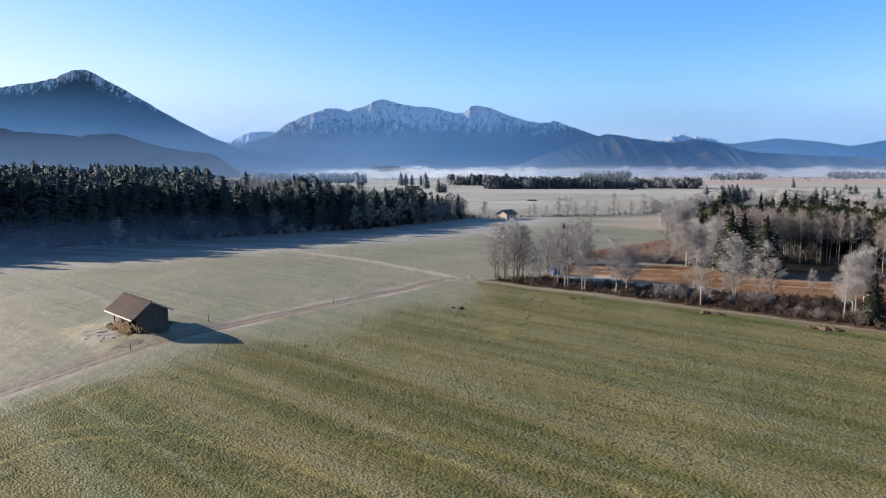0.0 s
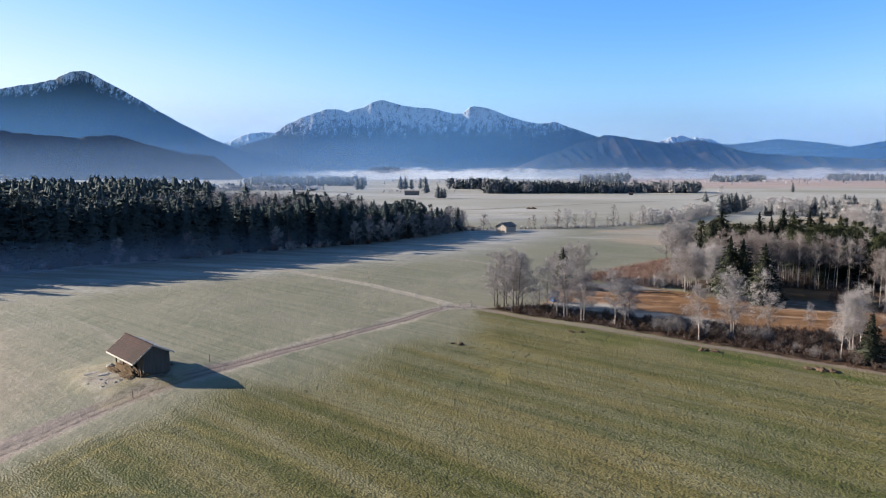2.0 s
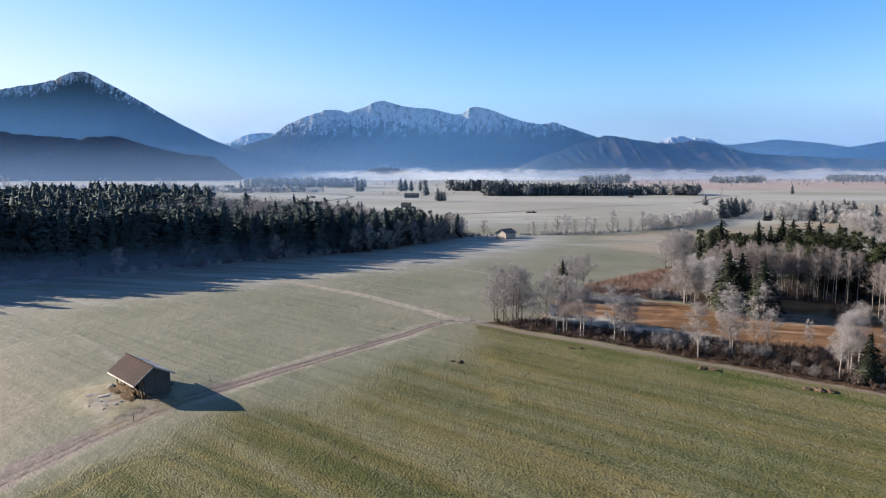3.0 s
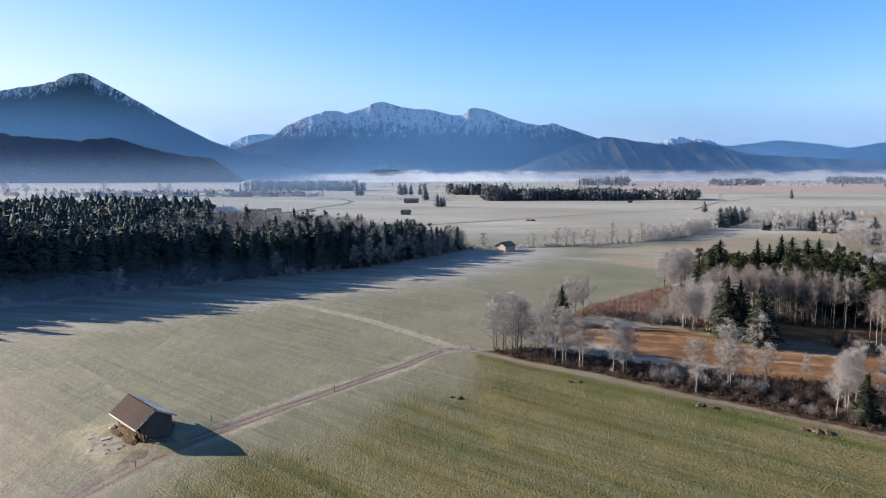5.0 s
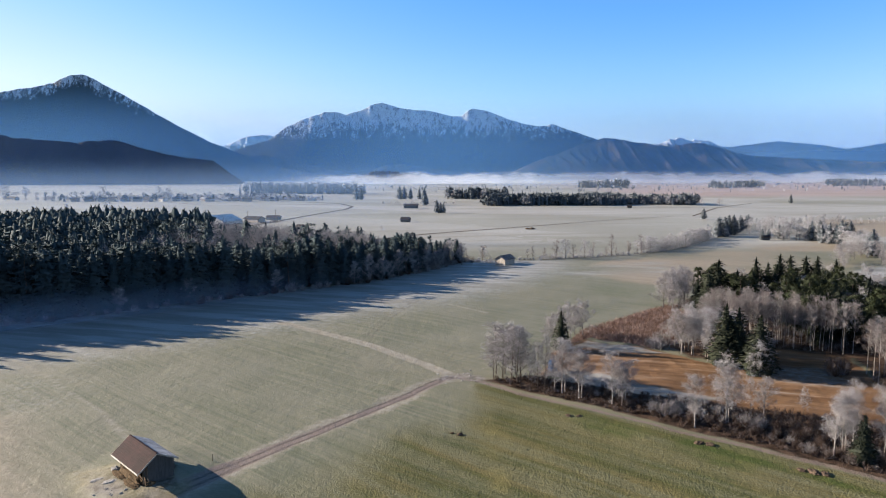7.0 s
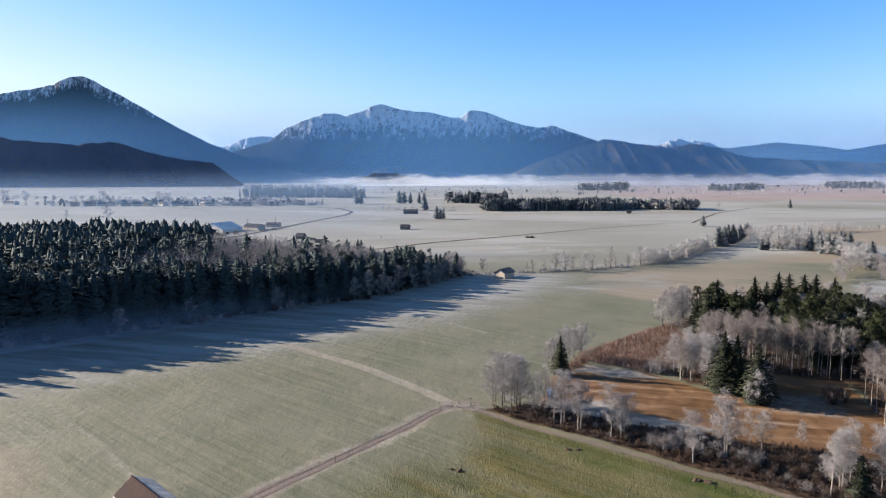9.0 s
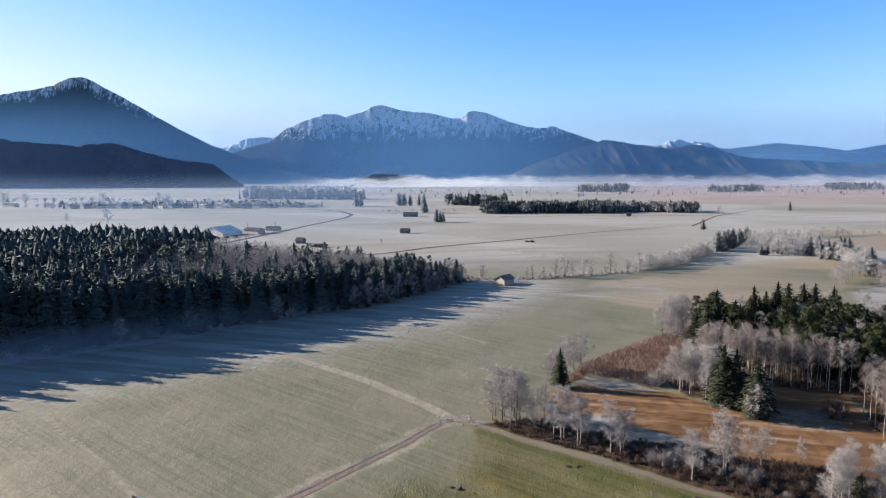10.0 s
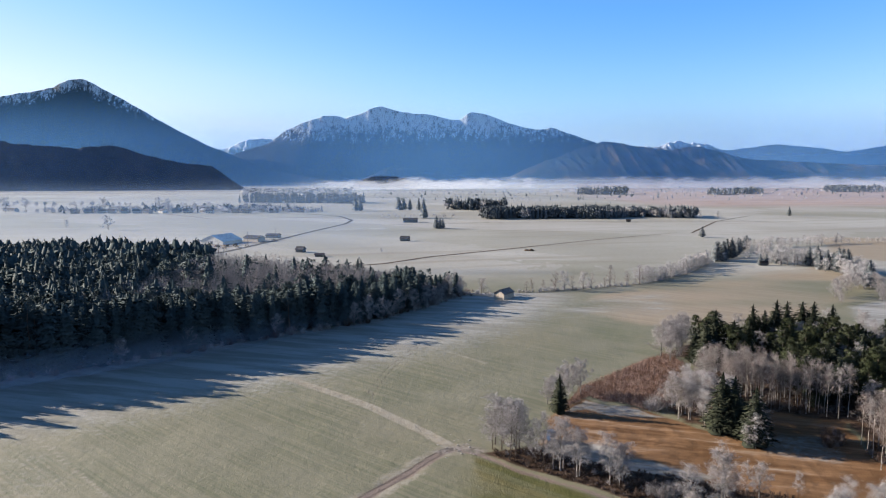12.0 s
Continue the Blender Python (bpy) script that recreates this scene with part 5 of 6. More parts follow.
def build_barn():
    """Hay barn by the road: boarded box under a saddle roof whose long side shelters an open bay."""
    barn = tagged(new("hay_barn"), "old dark timber hay barn with a brown tiled saddle roof", "barn")
    barn.matrix_basis = Matrix.Translation((-39.6, 89.1, 0)) @ Matrix.Rotation(math.atan2(0.697, -0.717) - math.pi / 2, 4, "Z")
    # local: y runs back along the ridge, x to the sheltered side is negative
    L, ridge, el, er = 9.6, 4.75, 2.6, 3.25
    xl, xr = -2.75, 2.95
    part("wall", bm_mesh("barn_wall", gable_body(-1.15, 2.45, 0.55, 9.1, 0.3, 3.70, 3.35, 4.58), M_BOARD), barn)
    rng = np.random.default_rng(5)
    for k in range(18):
        x = -1.1 + k * 0.2
        top = 4.5 - (0.76 * abs(x) if x < 0 else 0.5 * x)
        bm = bmesh.new()
        box(bm, x, 0.515, 0.5 + rng.uniform(0, 0.12), x + 0.17, 0.547, top - 0.12)
        part("board", bm_mesh("board", bm, M_BOARD), barn)
    slope_l = [(xl, 0, el), (xl, L, el), (0, L, ridge), (0, 0, ridge)]
    slope_r = [(xr, L, er), (xr, 0, er), (0, 0, ridge), (0, L, ridge)]
    roof = part("roof", bm_mesh("barn_roof_left", slab(slope_l, 0.10), M_ROOF), barn, "brown weathered tile roof slope")
    right = part("roof", bm_mesh("barn_roof_right", slab(slope_r, 0.10), M_ROOF_RIMED), barn, "roof slope whitened with frost")
    # courses of tiles, slightly sagging and uneven
    for side, mat, x0, z0, n, owner in ((-1, M_ROOF, xl, el, 11, roof), (1, M_ROOF_RIMED, xr, er, 11, right)):
        for c in range(n):
            u0, u1 = c / n, (c + 1.18) / n
            xa, xb = x0 * (1 - u0), x0 * (1 - min(u1, 1.0))
            za, zb = z0 + (ridge - z0) * u0, z0 + (ridge - z0) * min(u1, 1.0)
            t = np.linspace(0, L, 17)
            jit = rng.uniform(-0.012, 0.012, 17) + 0.05 * np.cos(t / L * 6.28) * 0.4
            v, f = [], []
            for k in range(17):
                v += [(xa, t[k], za + 0.055 + jit[k]), (xb, t[k], zb + 0.02 + jit[k]), (xa, t[k], za + 0.012 + jit[k])]
            for k in range(16):
                i = 3 * k
                f += [(i, i + 3, i + 4, i + 1), (i + 2, i + 5, i + 3, i)]
            part("tile_course", to_mesh("tile_course", v, f, mat), owner)
    bm = bmesh.new()
    box(bm, -0.14, -0.04, ridge + 0.0, 0.14, L + 0.04, ridge + 0.09, 0.03)
    part("ridge_cap", bm_mesh("ridge_cap", bm, M_ROOF), barn)
    bm = bmesh.new()
    box(bm, xl - 0.04, -0.02, el - 0.20, xl + 0.04, L + 0.02, el + 0.03, 0.01)
    part("fascia", bm_mesh("fascia", bm, M_TRIM), barn, "pale fascia board along the low eave")
    for a, b, z0 in ((xl, 0, el), (xr, 0, er)):
        for y in (0.0, L):
            bm = slab([(a, y - 0.05, z0 + 0.04), (a, y + 0.05, z0 + 0.04), (b, y + 0.05, ridge + 0.04), (b, y - 0.05, ridge + 0.04)], 0.2)
            part("bargeboard", bm_mesh("bargeboard", bm, M_BOARD_PALE), barn, "weathered bargeboard")
    data = post_mesh("barn_post", 2.5, 0.16, M_POST)
    for y in (0.7, 3.4, 6.1, 8.8):
        part("post", data, barn, m=Matrix.Translation((-1.75, y, 0.48)))
    bm = bmesh.new()
    box(bm, -1.84, 0.3, 2.98, -1.66, 9.2, 3.14, 0.01)
    part("beam", bm_mesh("beam", bm, M_POST), barn)
    # what lies about it
    for x, y, s, mat, lab in [(-1.9, 4.6, (0.75, 4.0, 0.75), M_HAY, "long bank of old brown hay under the barn eave"), (-1.3, 4.8, (0.5, 3.6, 1.4), M_SOIL, "dark heap of rotten hay under the barn eave"),
                              (-2.8, 2.4, (0.7, 1.9, 0.16), M_HAY, "spilled hay beside the barn"), (-2.9, 6.4, (0.6, 2.2, 0.18), M_HAY, "spilled hay beside the barn"), (-1.0, 0.2, (0.7, 0.5, 0.35), M_HAY, "spilled hay beside the barn"),
                              (-2.5, 9.0, (0.5, 0.7, 0.35), M_STONE, "pale rubble mound beside the barn"), (-4.6, 5.4, (0.9, 0.6, 0.12), M_STONE, "pale rubble mound beside the barn"), (-5.4, 7.4, (1.1, 0.5, 0.10), M_STONE, "pale rubble mound beside the barn")]:
        heap("mound", barn.matrix_basis @ Vector((x, y, 0)), s, mat, lab, rng, turn=barn.matrix_basis.to_euler().z)
    bush = barn.matrix_basis @ Vector((3.4, 3.0, 0))
    one(BUSH_DARK, bush.x, bush.y, 0.55)
    bush = barn.matrix_basis @ Vector((3.6, 5.2, 0))
    one(BUSH_RIME, bush.x, bush.y, 0.6)
    return barn


def heap(name, at, size, material, label, rng, category="mound", group="", turn=None):
    bm = bmesh.new()
    bmesh.ops.create_icosphere(bm, subdivisions=3, radius=1.0)
    o = Vector(rng.uniform(0, 50, 3))
    for v in bm.verts:
        k = 1 + 0.45 * noise.noise(v.co * 1.7 + o) + 0.2 * noise.noise(v.co * 5 + o)
        v.co = Vector((v.co.x * size[0] * k, v.co.y * size[1] * k, max(v.co.z * k, -0.1) * size[2]))
    ob = new(name, bm_mesh(name, bm, material))
    ob.matrix_basis = Matrix.LocRotScale((at[0], at[1], float(mound([at[0], at[1]])[0])), Euler((0, 0, rng.uniform(0, 6.28) if turn is None else turn)), None)
    return tagged(ob, label, category, group)


def build_house(name, label, category, x, y, turn, w, l, eave, ridge, wall_mat, roof_mat, windows=0, group="", over=0.5, door=False):
    """A gabled building with its ridge along its own y; windows along both long sides and gables."""
    root = tagged(new(name), label, category, group)
    root.matrix_basis = pose(x, y, 0, 0, 0, turn)
    part("wall", bm_mesh("house_wall", gable_body(-w / 2, w / 2, -l / 2, l / 2, -0.2, eave, eave, ridge - 0.1), wall_mat), root)
    drop = (ridge - eave) / (w / 2) * over
    for s in (-1, 1):
        e = s * (w / 2 + over)
        c = [(e, -l / 2 - over, eave - drop + 0.12), (e, l / 2 + over, eave - drop + 0.12), (0, l / 2 + over, ridge + 0.12), (0, -l / 2 - over, ridge + 0.12)]
        part("roof", bm_mesh("house_roof", slab(c, 0.16), roof_mat), root)
    if windows:
        bm = bmesh.new()
        box(bm, -0.03, -0.5, -0.6, 0.03, 0.5, 0.6)
        pane = bm_mesh("window_pane", bm, M_GLASS)
        for s in (-1, 1):
            for k in range(windows):
                for z in ([1.5, 4.1] if eave > 4.4 else [1.5]):
                    part("window", pane, root, m=Matrix.Translation((s * (w / 2 + 0.01), -l / 2 + l * (k + 0.5) / windows, z)))
                    if k < 2:
                        part("window", pane, root, m=pose((k - 0.5) * w * 0.5, s * (l / 2 + 0.01), z, 0, 0, 90))
    if door:
        bm = bmesh.new()
        box(bm, -1.3, -l / 2 - 0.05, 0, 1.3, -l / 2 - 0.006, 2.5, 0.01)
        part("door", bm_mesh("barn_door", bm, M_BOARD), root, "dark boarded door")
    return root


def farm_trailer(x, y, turn, w, l):
    """A flat farm trailer: bed with side boards, drawbar and four wheels."""
    root = tagged(new("farm_trailer"), "dark farm trailer parked in the frosty yard", "trailer", "trailers in the farm yard")
    root.matrix_basis = pose(x, y, 0, 0, 0, turn)
    bm = bmesh.new()
    box(bm, -w / 2, -l / 2, 0.9, w / 2, l / 2, 1.05, 0.02)
    part("bed", bm_mesh("trailer_bed", bm, M_POST), root)
    for s in (-1, 1):
        bm = bmesh.new()
        box(bm, s * w / 2 - 0.03, -l / 2, 1.05, s * w / 2 + 0.03, l / 2, 1.6, 0.01)
        part("side_board", bm_mesh("trailer_side", bm, M_BOARD), root)
        for k in (-0.3, 0.3):
            part("wheel", to_mesh("trailer_wheel", *tube([(s * w / 2 - 0.1, k * l, 0.45), (s * w / 2 + 0.12, k * l, 0.45)], [0.45, 0.45], 12), M_ROOF_DARK), root)
    bm = bmesh.new()
    box(bm, -0.06, l / 2, 0.85, 0.06, l / 2 + 1.4, 0.97, 0.01)
    part("drawbar", bm_mesh("trailer_drawbar", bm, M_METAL), root)


def build_buildings():
    rng = np.random.default_rng(15)
    build_barn()
    # field barns
    build_house("field_barn", "pale timber field barn with a dark roof on the hedge line", "barn", 29.9, 314.4, -37.6, 5.6, 8.6, 2.7, 4.3, M_BOARD_PALE, M_ROOF_PATCHY)
    build_house("field_barn", "small dark timber field barn", "barn", -31.7, 586, 75, 5.4, 7.5, 2.5, 4.3, M_BOARD, M_ROOF_DARK, group="field barns")
    build_house("field_barn", "small dark timber field barn", "barn", -106.5, 504, 70, 4.8, 6, 2.6, 4.4, M_BOARD, M_ROOF_DARK, group="field barns")
    build_house("field_shed", "low dark field shed", "shed", -87, 476, 88, 3.4, 6.4, 1.9, 2.6, M_BOARD, M_ROOF_DARK, group="field barns")
    build_house("field_barn", "long dark hay barn on the plain", "barn", -37, 810, 88, 8, 17, 3.6, 5.4, M_BOARD, M_ROOF_DARK, group="field barns")
    build_house("field_barn", "small dark barn beside the far wood", "barn", 95, 872, 80, 6, 9, 3.2, 5.2, M_BOARD, M_ROOF_DARK, group="field barns")
    build_house("field_shed", "tiny dark shed on the plain", "shed", 225, 800, 80, 3, 5, 2.2, 3.2, M_BOARD, M_ROOF_DARK, group="field barns")
    build_house("field_shed", "dark shed at the edge of the copse", "shed", 205, 421, 80, 3.2, 4.2, 2.0, 2.9, M_BOARD, M_ROOF_DARK, group="field barns")
    # farm
    build_house("farm_hall", "wide farm hall with a frosted white roof", "farm building", -190, 576, -24, 25, 24, 2.6, 7.6, M_PLASTER, M_ROOF_WHITE, door=True)
    build_house("farm_hall", "low farm shed beside the yard", "farm building", -166, 592, 62, 9, 17, 3.0, 5.0, M_BOARD_PALE, M_ROOF_DARK)
    build_house("farm_hall", "low farm shed beside the yard", "farm building", -156, 620, 80, 7, 12, 2.6, 4.0, M_BOARD_PALE, M_ROOF_DARK)
    for x, y in [(-197, 548), (-190, 545), (-183, 543), (-177, 548), (-171, 553), (-207, 540), (-203, 536), (-212, 546)]:
        heap("silage_bale", (x, y), (2.2, 2.2, 1.8), M_SOIL, "dark wrapped silage bale in the farm yard", rng, "bale", "bales in the farm yard")
    for x, y, turn, w, l in [(-160, 548, 15, 2.4, 5.0), (-166, 540, 30, 2.4, 4.6), (-153, 570, 70, 2.2, 4.4), (-147, 588, 60, 2.4, 5.2), (-172, 528, 40, 2.2, 4.0)]:
        farm_trailer(x, y, turn, w, l)
    # village
    spots = [(-700, 1090, 3)] + [(-560 + 19 * k, 1030 - 0.04 * 19 * k + rng.uniform(-8, 26), 1) for k in range(20)] + [(-420 + 16 * k, 1060 + rng.uniform(-10, 30), 1) for k in range(13)] + [(-400 + 17 * k, 1120 + rng.uniform(-20, 30), 1) for k in range(8)]
    for x, y, big in spots:
        dark = rng.uniform() < 0.6
        build_house("village_house", "village house with a dark gabled roof" if dark else "white village house with a frosted roof", "house", x, y, rng.uniform(50, 110),
                    rng.uniform(7, 9.5), rng.uniform(9, 13) * big, 3.8, rng.uniform(5.6, 7.2), M_PLASTER if rng.uniform() < 0.6 else M_BOARD_PALE, M_ROOF_DARK if dark else M_ROOF_RIMED, 3, "village houses")
    for k in range(90):
        y = rng.uniform(1700, 2440)
        x = rng.uniform(-0.30, -0.135) * y
        build_house("village_house", "small pale house of the far village", "house", x, y, rng.uniform(40, 120), rng.uniform(9, 12), rng.uniform(11, 17), 4.6, 8.0,
                    M_PLASTER, M_ROOF_DARK if rng.uniform() < 0.45 else M_ROOF_RIMED, 2, "far village houses")


build_buildings()


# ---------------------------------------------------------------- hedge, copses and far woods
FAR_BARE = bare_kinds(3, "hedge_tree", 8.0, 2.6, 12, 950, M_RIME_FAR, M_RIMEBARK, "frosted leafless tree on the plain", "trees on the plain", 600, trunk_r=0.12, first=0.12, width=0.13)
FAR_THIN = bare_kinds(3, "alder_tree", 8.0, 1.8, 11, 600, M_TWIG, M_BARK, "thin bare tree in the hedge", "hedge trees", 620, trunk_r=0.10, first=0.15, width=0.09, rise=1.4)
FAR_SPRUCE = spruce_kinds(3, 12.0, 2.6, 11, 9, M_SPRUCE_HAZED, "dark spruce on the plain", "spruces on the plain", 640, name="spruce_tree")


def low_wood(name, label, polygon, spacing, height, share, seed):
    """A far wood: many small spruces and rimed trees in one sheet of geometry."""
    rng = np.random.default_rng(seed)
    low = [spruce_crown(1.0, 0.25, 8, 7, np.random.default_rng(seed + k), 0.03, 0.6) for k in range(4)]
    dark, pale = [], []
    for q in strewn(polygon, spacing, rng):
        s, a = height * rng.uniform(0.7, 1.15), rng.uniform(0, 6.28)
        if rng.uniform() < share:
            v, f = low[int(rng.integers(4))]
            c, d = math.cos(a), math.sin(a)
            v = v * s * (1.15, 1.15, 1)
            if rng.uniform() < 0.45:
                n = 60
                g = rng.normal(size=(n, 3))
                g /= np.linalg.norm(g, axis=1)[:, None]
                b = g * (0.2 * s, 0.2 * s, 0.30 * s) + (q[0], q[1], 0.56 * s)
                dark.append(slivers(b, np.cross(g, rng.normal(size=(n, 3))), 0.22 * s, 0.16 * s, rng))
                continue
            dark.append((np.column_stack([v[:, 0] * c - v[:, 1] * d + q[0], v[:, 0] * d + v[:, 1] * c + q[1], v[:, 2]]), f))
        else:
            n = 110
            g = rng.normal(size=(n, 3))
            g /= np.linalg.norm(g, axis=1)[:, None]
            b = g * rng.uniform(0.3, 1, (n, 1)) * (0.24 * s, 0.24 * s, 0.34 * s) + (q[0], q[1], 0.42 * s)
            g = g + (0, 0, 0.7)
            pale.append(slivers(b, g / np.linalg.norm(g, axis=1)[:, None], 0.22 * s, 0.035 * s, rng))
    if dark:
        tagged(new(name, to_mesh(name, *join(dark), M_SPRUCE_HAZED)), label, "wood", kind="stuff")
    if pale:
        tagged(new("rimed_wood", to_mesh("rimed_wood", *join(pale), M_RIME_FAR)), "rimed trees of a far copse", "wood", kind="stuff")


def build_distance():
    rng = np.random.default_rng(16)
    line = np.asarray(HEDGE, float)
    seg = np.linalg.norm(np.diff(line, axis=0), axis=1)
    total = seg.sum()

    def along(s):
        k = min(int(np.searchsorted(np.cumsum(seg), s)), len(seg) - 1)
        u = (s - np.cumsum(seg)[k] + seg[k]) / seg[k]
        return line[k] + (line[k + 1] - line[k]) * u
    low = []
    for s in np.arange(2, total, 1.5):
        q = along(s) + rng.normal(0, 1.0, 2)
        if abs(q[0] - 30) > 6:
            low.append((*q, rng.uniform(1.0, 3.0) * (1.6 if s > 0.5 * total else 1.1)))
    thicket("hedge_brush", "frosted brush at the foot of the hedge", low, M_RIME_FAR, 45, rng)
    for s in np.arange(5, total, 4.0):
        q = along(s + rng.uniform(-3, 3)) + rng.normal(0, 1.2, 2) + (0, 1.5)
        if abs(q[0] - 30) < 8:
            continue
        if s > 0.5 * total:
            one(FAR_BARE, *q, rng.uniform(0.75, 1.2), rng, wide=1.25)
            one(FAR_BARE, *(q + rng.normal(0, 3, 2)), rng.uniform(0.6, 1.0), rng)
        elif rng.uniform() < 0.9:
            one(FAR_THIN if rng.uniform() < 0.7 else FAR_BARE, *q, rng.uniform(0.6, 1.45), rng)
    # copse at the end of the hedge
    for x, y, k in [(183, 441, 1.1), (186, 446, 1.15), (189, 444, 1.15), (193, 451, 1.0), (187, 452, 1.05), (198, 459, 1.15), (201, 458, 1.2), (205, 465, 0.95), (212, 474, 0.8), (217, 484, 1.0), (222, 492, 0.8), (232, 508, 0.85),
                    (241, 524, 0.85), (203, 421, 0.62), (207, 421, 0.64), (232, 417, 1.05), (235, 413, 1.15), (217, 428, 0.8), (233, 399, 1.1), (235, 391, 1.3), (238, 387, 1.25), (239, 394, 1.2), (230, 402, 0.9), (236, 398, 1.0), (221, 340, 1.2), (223, 343, 0.95)]:
        one(FAR_SPRUCE, x, y, k, rng, wide=rng.uniform(1.2, 1.6))
    for q in strewn([(206, 428), (214, 420), (240, 408), (250, 420), (238, 438), (214, 446)], 6.5, rng):
        one(FAR_BARE, *q, rng.uniform(0.8, 1.45), rng, wide=1.2)
    for x, y, k in [(218, 457, 1.0), (188, 440, 0.85), (216, 421, 1.5), (221, 422, 1.4), (226, 420, 1.2), (233, 385, 1.4), (228, 392, 1.1), (243, 384, 1.1), (209, 452, 0.7), (227, 470, 1.0)]:
        one(FAR_BARE, x, y, k, rng, wide=1.2)
    for x, y, k in [(185, 309, 1.0), (188, 313, 0.9), (192, 316, 1.0), (198, 321, 0.95), (203, 326, 0.9), (208, 313, 1.1), (212, 335, 0.85), (213, 318, 0.9), (182, 300, 0.6), (179, 294, 0.5), (215, 340, 0.8), (219, 333, 0.9), (206, 306, 0.7), (200, 298, 0.6)]:
        one(SHAGGY, x, y, k, rng, wide=1.15)
    for q in strewn([(206, 334), (216, 330), (246, 378), (256, 404), (246, 406), (226, 372)], 6.0, rng):
        one(FAR_BARE, *q, rng.uniform(0.7, 1.2), rng, wide=1.3)
    for q in strewn([(200, 478), (262, 512), (330, 545), (322, 556), (262, 530), (240, 540), (214, 500)], 7.0, rng):
        one(FAR_BARE, *q, rng.uniform(0.7, 1.15), rng)
    for q in strewn([(318, 542), (420, 560), (520, 590), (520, 598), (420, 570), (318, 552)], 6.0, rng):
        one(FAR_BARE, *q, rng.uniform(0.45, 0.8), rng)
    # single trees
    one(FAR_SPRUCE, 238.8, 608, 0.86, rng, wide=1.6, label_now="single broad dark spruce on the plain")
    for x, y, s in [(-359, 720, 1.9), (-418, 746, 1.2), (-727, 1172, 2.6), (-694, 1068, 3.0), (-560, 1110, 2.7), (-470, 1120, 2.6), (-455, 1118, 2.3), (-300, 1030, 2.0),
                    (-275, 1028, 1.9), (-262, 1030, 1.7), (105, 852, 1.4), (176, 872, 1.3), (262, 868, 1.0), (-45, 500, 0.45), (-56, 452, 0.4), (345, 830, 1.5), (330, 850, 1.2)]:
        one(FAR_BARE, x, y, s, rng, wide=1.3 if s > 1.5 else 1.0)
    for x, y, s in [(-22.7, 880, 1.9), (-20.5, 888, 1.2), (-5, 716, 1.25), (-1, 714, 1.0), (2, 718, 0.95), (-135, 1060, 1.9), (-128, 1064, 1.7), (-68, 1085, 1.9), (-60, 1086, 1.8), (-50, 1084, 1.6), (-36, 1090, 1.6), (-28, 1086, 1.7),
                    (470, 900, 1.1), (-118, 330, 1.2), (-112, 333, 1.3)]:
        one(FAR_SPRUCE, x, y, s, rng, wide=1.3)
    low_wood("far_wood", "dark spruce wood on the frosted plain", [(48, 868), (68, 852), (95, 872), (124, 858), (168, 868), (200, 850), (236, 872), (240, 920), (120, 912), (62, 930)], 5.4, 15, 0.85, 700)
    low_wood("far_wood", "mixed dark and rimed wood on the frosted plain", [(236, 872), (262, 888), (300, 864), (325, 852), (346, 896), (330, 915), (240, 922)], 5.2, 14, 0.62, 705)
    low_wood("far_wood", "dark spruce wood on the frosted plain", [(2, 1090), (60, 1060), (110, 1075), (110, 1110), (20, 1130)], 9.0, 18, 0.95, 710)
    low_wood("far_wood", "dark far wood in the mist", [(364, 1790), (500, 1775), (500, 1850), (380, 1860)], 13, 22, 0.9, 720)
    low_wood("far_wood", "dark far wood in the mist", [(690, 1700), (880, 1815), (870, 1870), (700, 1770)], 13, 18, 0.9, 730)
    low_wood("far_wood", "dark far wood in the mist", [(1120, 1930), (1290, 1920), (1290, 1990), (1120, 1990)], 14, 20, 0.9, 740)
    low_wood("far_wood", "dark wood beside the village", [(-420, 1380), (-190, 1330), (-150, 1350), (-170, 1390), (-400, 1450)], 12, 20, 0.95, 750)
    low_wood("far_wood", "scattered copses on the misty plain", [(-900, 1250), (-250, 1160), (-260, 1200), (-900, 1330)], 26, 11, 0.15, 760)
    low_wood("far_wood", "trees among the far village houses", [(-500, 1700), (-240, 1700), (-320, 2440), (-720, 2440)], 34, 12, 0.25, 797)
    low_wood("far_wood", "scattered copses on the misty plain", [(-100, 1350), (1700, 1500), (1800, 2500), (-300, 2300)], 62, 8.5, 0.45, 770)
    low_wood("far_wood", "scattered copses on the misty plain", [(450, 640), (700, 660), (760, 720), (480, 690)], 16, 11, 0.05, 780)
    low_wood("far_wood", "scattered copses on the misty plain", [(-80, 880), (20, 880), (30, 905), (-80, 905)], 11, 6, 0.0, 790)
    low_wood("far_wood", "trees between the village houses", [(-640, 1024), (-180, 1012), (-180, 1060), (-300, 1150), (-450, 1150), (-640, 1090)], 13, 10, 0.2, 795)
    # earth heaps and stones left in the meadow
    for x, y, s, mat in [(22.6, 115.6, 0.5, M_SOIL), (24.4, 115.4, 0.4, M_SOIL), (41.2, 103.2, 0.6, M_SOIL), (42.8, 102.6, 0.6, M_SOIL), (53.8, 92.6, 0.7, M_SOIL), (55.2, 92.0, 0.6, M_SOIL), (52.4, 93.4, 0.5, M_SOIL),
                         (2.9, 107.2, 0.45, M_SOIL), (1.6, 107.8, 0.3, M_HAY), (69.0, 507, 2.2, M_SOIL), (66.0, 507, 2.0, M_SOIL), (35.2, 85.6, 0.1, M_SOIL)]:
        heap("earth_mound", (x, y), (s * 1.3, s, s * 0.55), mat, "small dark mound of earth in the meadow" if mat is M_SOIL else "small mound of brown straw in the meadow", rng, "mound", "mounds in the meadow")


build_distance()


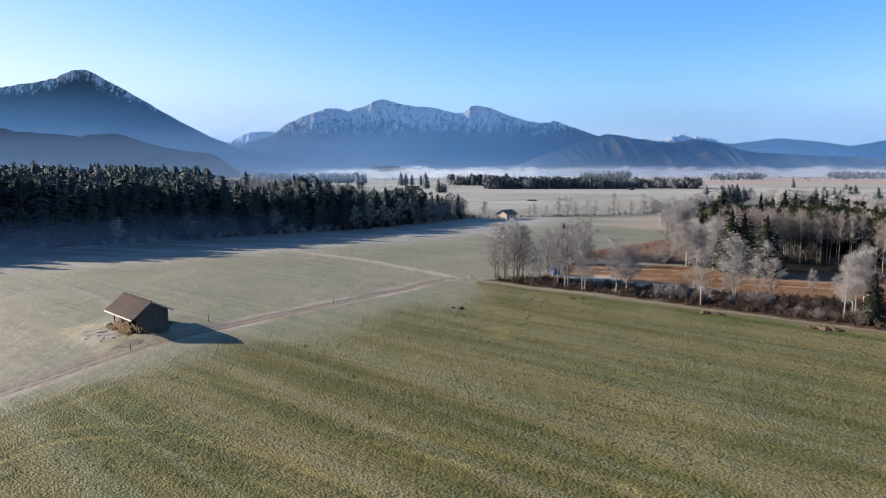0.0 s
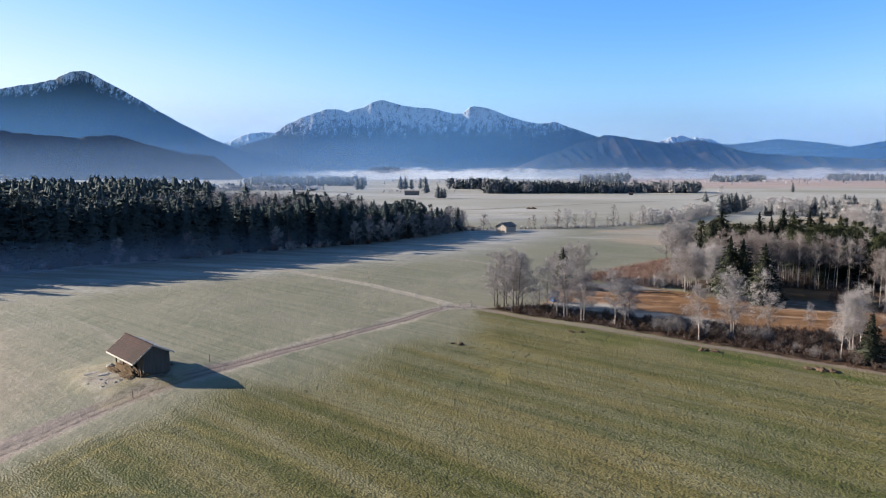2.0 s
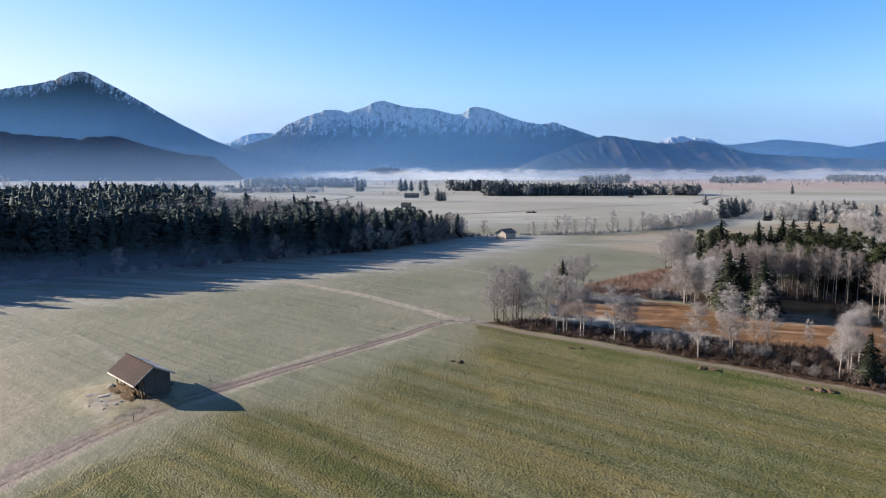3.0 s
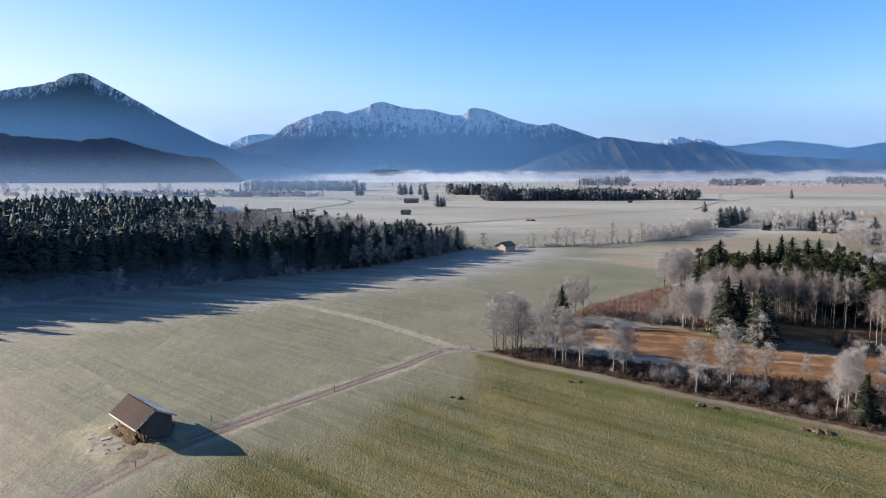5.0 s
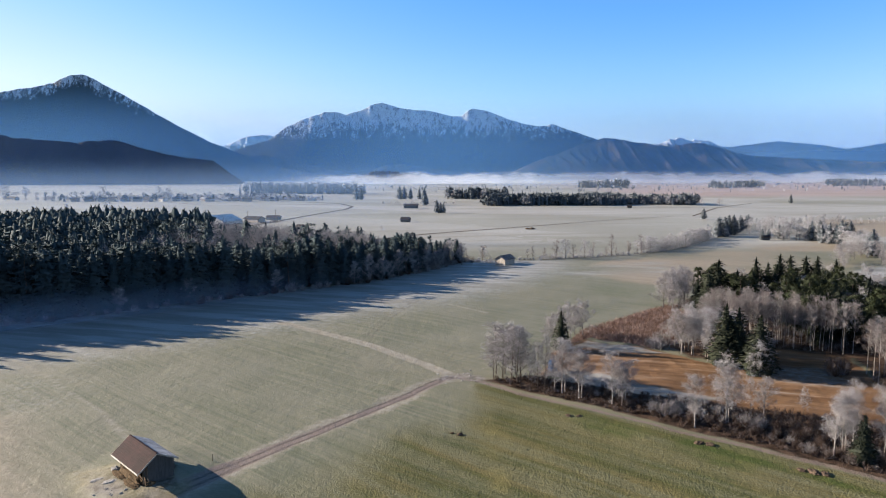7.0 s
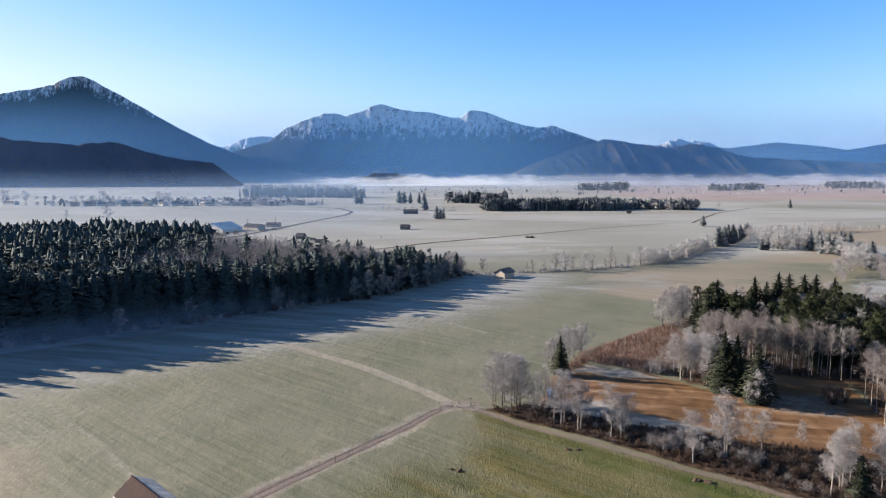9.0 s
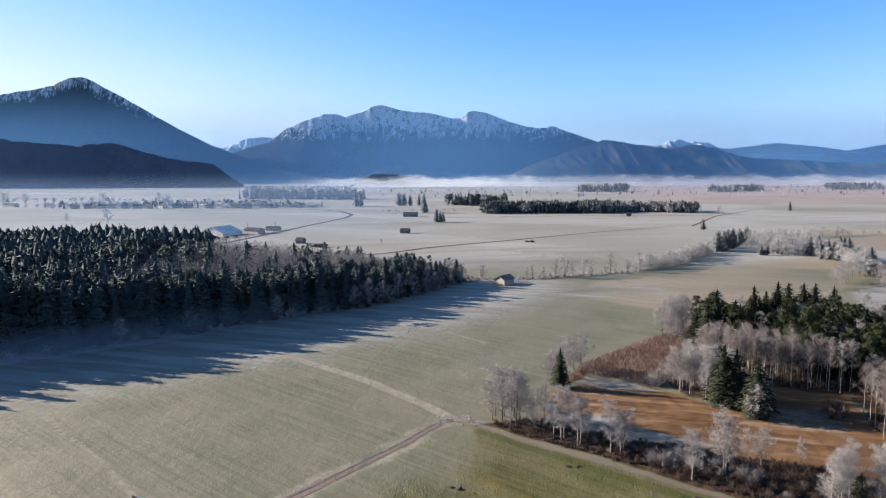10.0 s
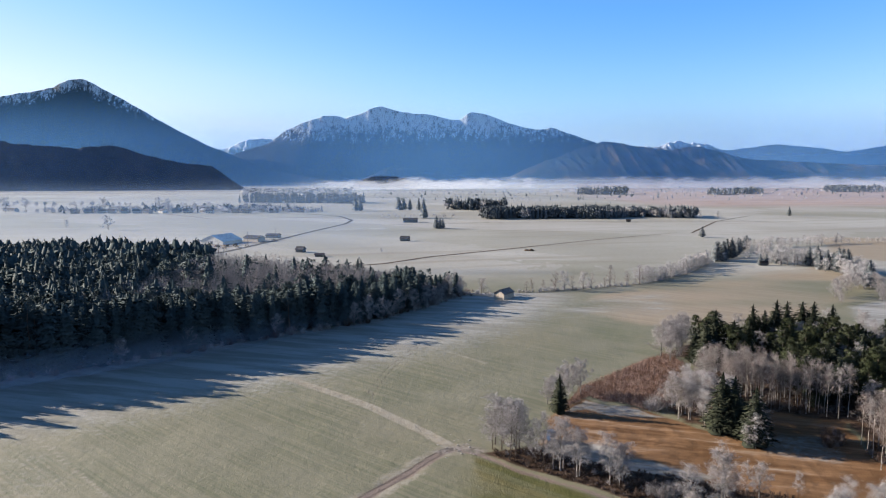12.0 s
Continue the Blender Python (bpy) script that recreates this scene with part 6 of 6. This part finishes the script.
# ---------------------------------------------------------------- posts, poles and a cabin
def build_small_things():
    data = post_mesh("marker_post", 1.15, 0.075, M_POST)
    for x, y in POSTS:
        ob = new("marker_post", data)
        ob.matrix_basis = Matrix.LocRotScale((x, y, float(mound([x, y])[0]) - 0.05), Euler((0.03, 0.02, x)), None)
        tagged(ob, "weathered wooden marker post beside the track", "post", "marker posts")
    for x, y, h in POLES:
        pole = tagged(new("utility_pole"), "tall wooden utility pole with a crossarm", "pole", "utility poles")
        pole.matrix_basis = pose(x, y, 0, 0, 0, 30)
        part("shaft", to_mesh("pole_shaft", *tube([(0, 0, -0.2), (0, 0, h * 0.5), (0, 0, h)], [0.17, 0.14, 0.11], 8), M_POST), pole)
        bm = bmesh.new()
        box(bm, -1.1, -0.08, h - 0.9, 1.1, 0.08, h - 0.72, 0.02)
        part("crossarm", bm_mesh("crossarm", bm, M_POST), pole)
        bm = bmesh.new()
        box(bm, -0.07, -0.07, 0, 0.07, 0.07, 0.26, 0.02)
        cap = bm_mesh("insulator", bm, M_TRIM)
        for k in (-0.9, 0.0, 0.9):
            part("insulator", cap, pole, "pale insulator", Matrix.Translation((k, 0, h - 0.72)))
    x, y = CABIN
    cabin = tagged(new("cabin"), "small faded blue cabin among the rimed birches", "cabin")
    cabin.matrix_basis = pose(x, y, 0, 0, 0, 20)
    bm = bmesh.new()
    box(bm, -0.75, -0.75, 0.12, 0.75, 0.75, 2.15, 0.03)
    part("body", bm_mesh("cabin_body", bm, M_BLUE), cabin)
    bm = bmesh.new()
    box(bm, -0.84, -0.84, 2.15, 0.84, 0.84, 2.30, 0.05)
    part("roof", bm_mesh("cabin_roof", bm, M_BLUE), cabin)
    bm = bmesh.new()
    box(bm, -0.36, -0.79, 0.2, 0.36, -0.755, 1.95, 0.01)
    part("door", bm_mesh("cabin_door", bm, M_BLUE), cabin)
    for k in (-0.55, 0.55):
        bm = bmesh.new()
        box(bm, k - 0.1, -0.7, 0, k + 0.1, 0.7, 0.12, 0.01)
        part("skid", bm_mesh("cabin_skid", bm, M_POST), cabin, "timber skid")
    # pale stones and clods around the barn yard and along the track
    rng = np.random.default_rng(77)
    for k in range(34):
        u = rng.uniform()
        if u < 0.22:
            q = np.array([-44.5, 87.0]) + rng.normal(0, 1.7, 2)
        else:
            q = np.array([3.5, 139.6]) + rng.normal(0, 2.6, 2)
        sz = rng.uniform(0.08, 0.22)
        heap("stone", q, (sz * 1.3, sz, sz * 0.6), M_STONE, "pale field stone beside the track", rng, "stone", "stones by the track")
    # clods and tufts thrown up on the meadow
    p = strewn([(6, 134), (31, 115), (46, 102), (60, 89), (78, 62), (40, 44), (-36, 46), (-30, 70), (-6, 98), (2, 112)], 1.15, rng, 0.5)
    spots = p[rng.uniform(size=len(p)) < 0.5]
    n = 7
    b = np.repeat(np.column_stack([spots, np.full(len(spots), -0.02)]), n, 0) + rng.normal(0, 0.09, (len(spots) * n, 3)) * (1, 1, 0)
    g = rng.normal(0, 0.55, b.shape) + (0, 0, 0.8)
    tagged(new("grass_tufts", to_mesh("grass_tufts", *slivers(b, g / np.linalg.norm(g, axis=1)[:, None], rng.uniform(0.10, 0.30, len(b)), 0.07, rng), M_TUFT)),
           "coarse half-frosted grass tufts on the meadow", "grass", kind="stuff")


M_TUFT = foliage("grass_tuft", (0.045, 0.052, 0.014), (0.10, 0.095, 0.035), (0.22, 0.22, 0.17), 0.5)
POSTS = [(-38.9, 81.2), (-34.6, 96.6), (-18.5, 111.0)]
POLES = [(-164.4, 566, 11.0), (-163, 487, 9.0), (-160, 644, 8.0)]
CABIN = (24.3, 142.9)
build_small_things()
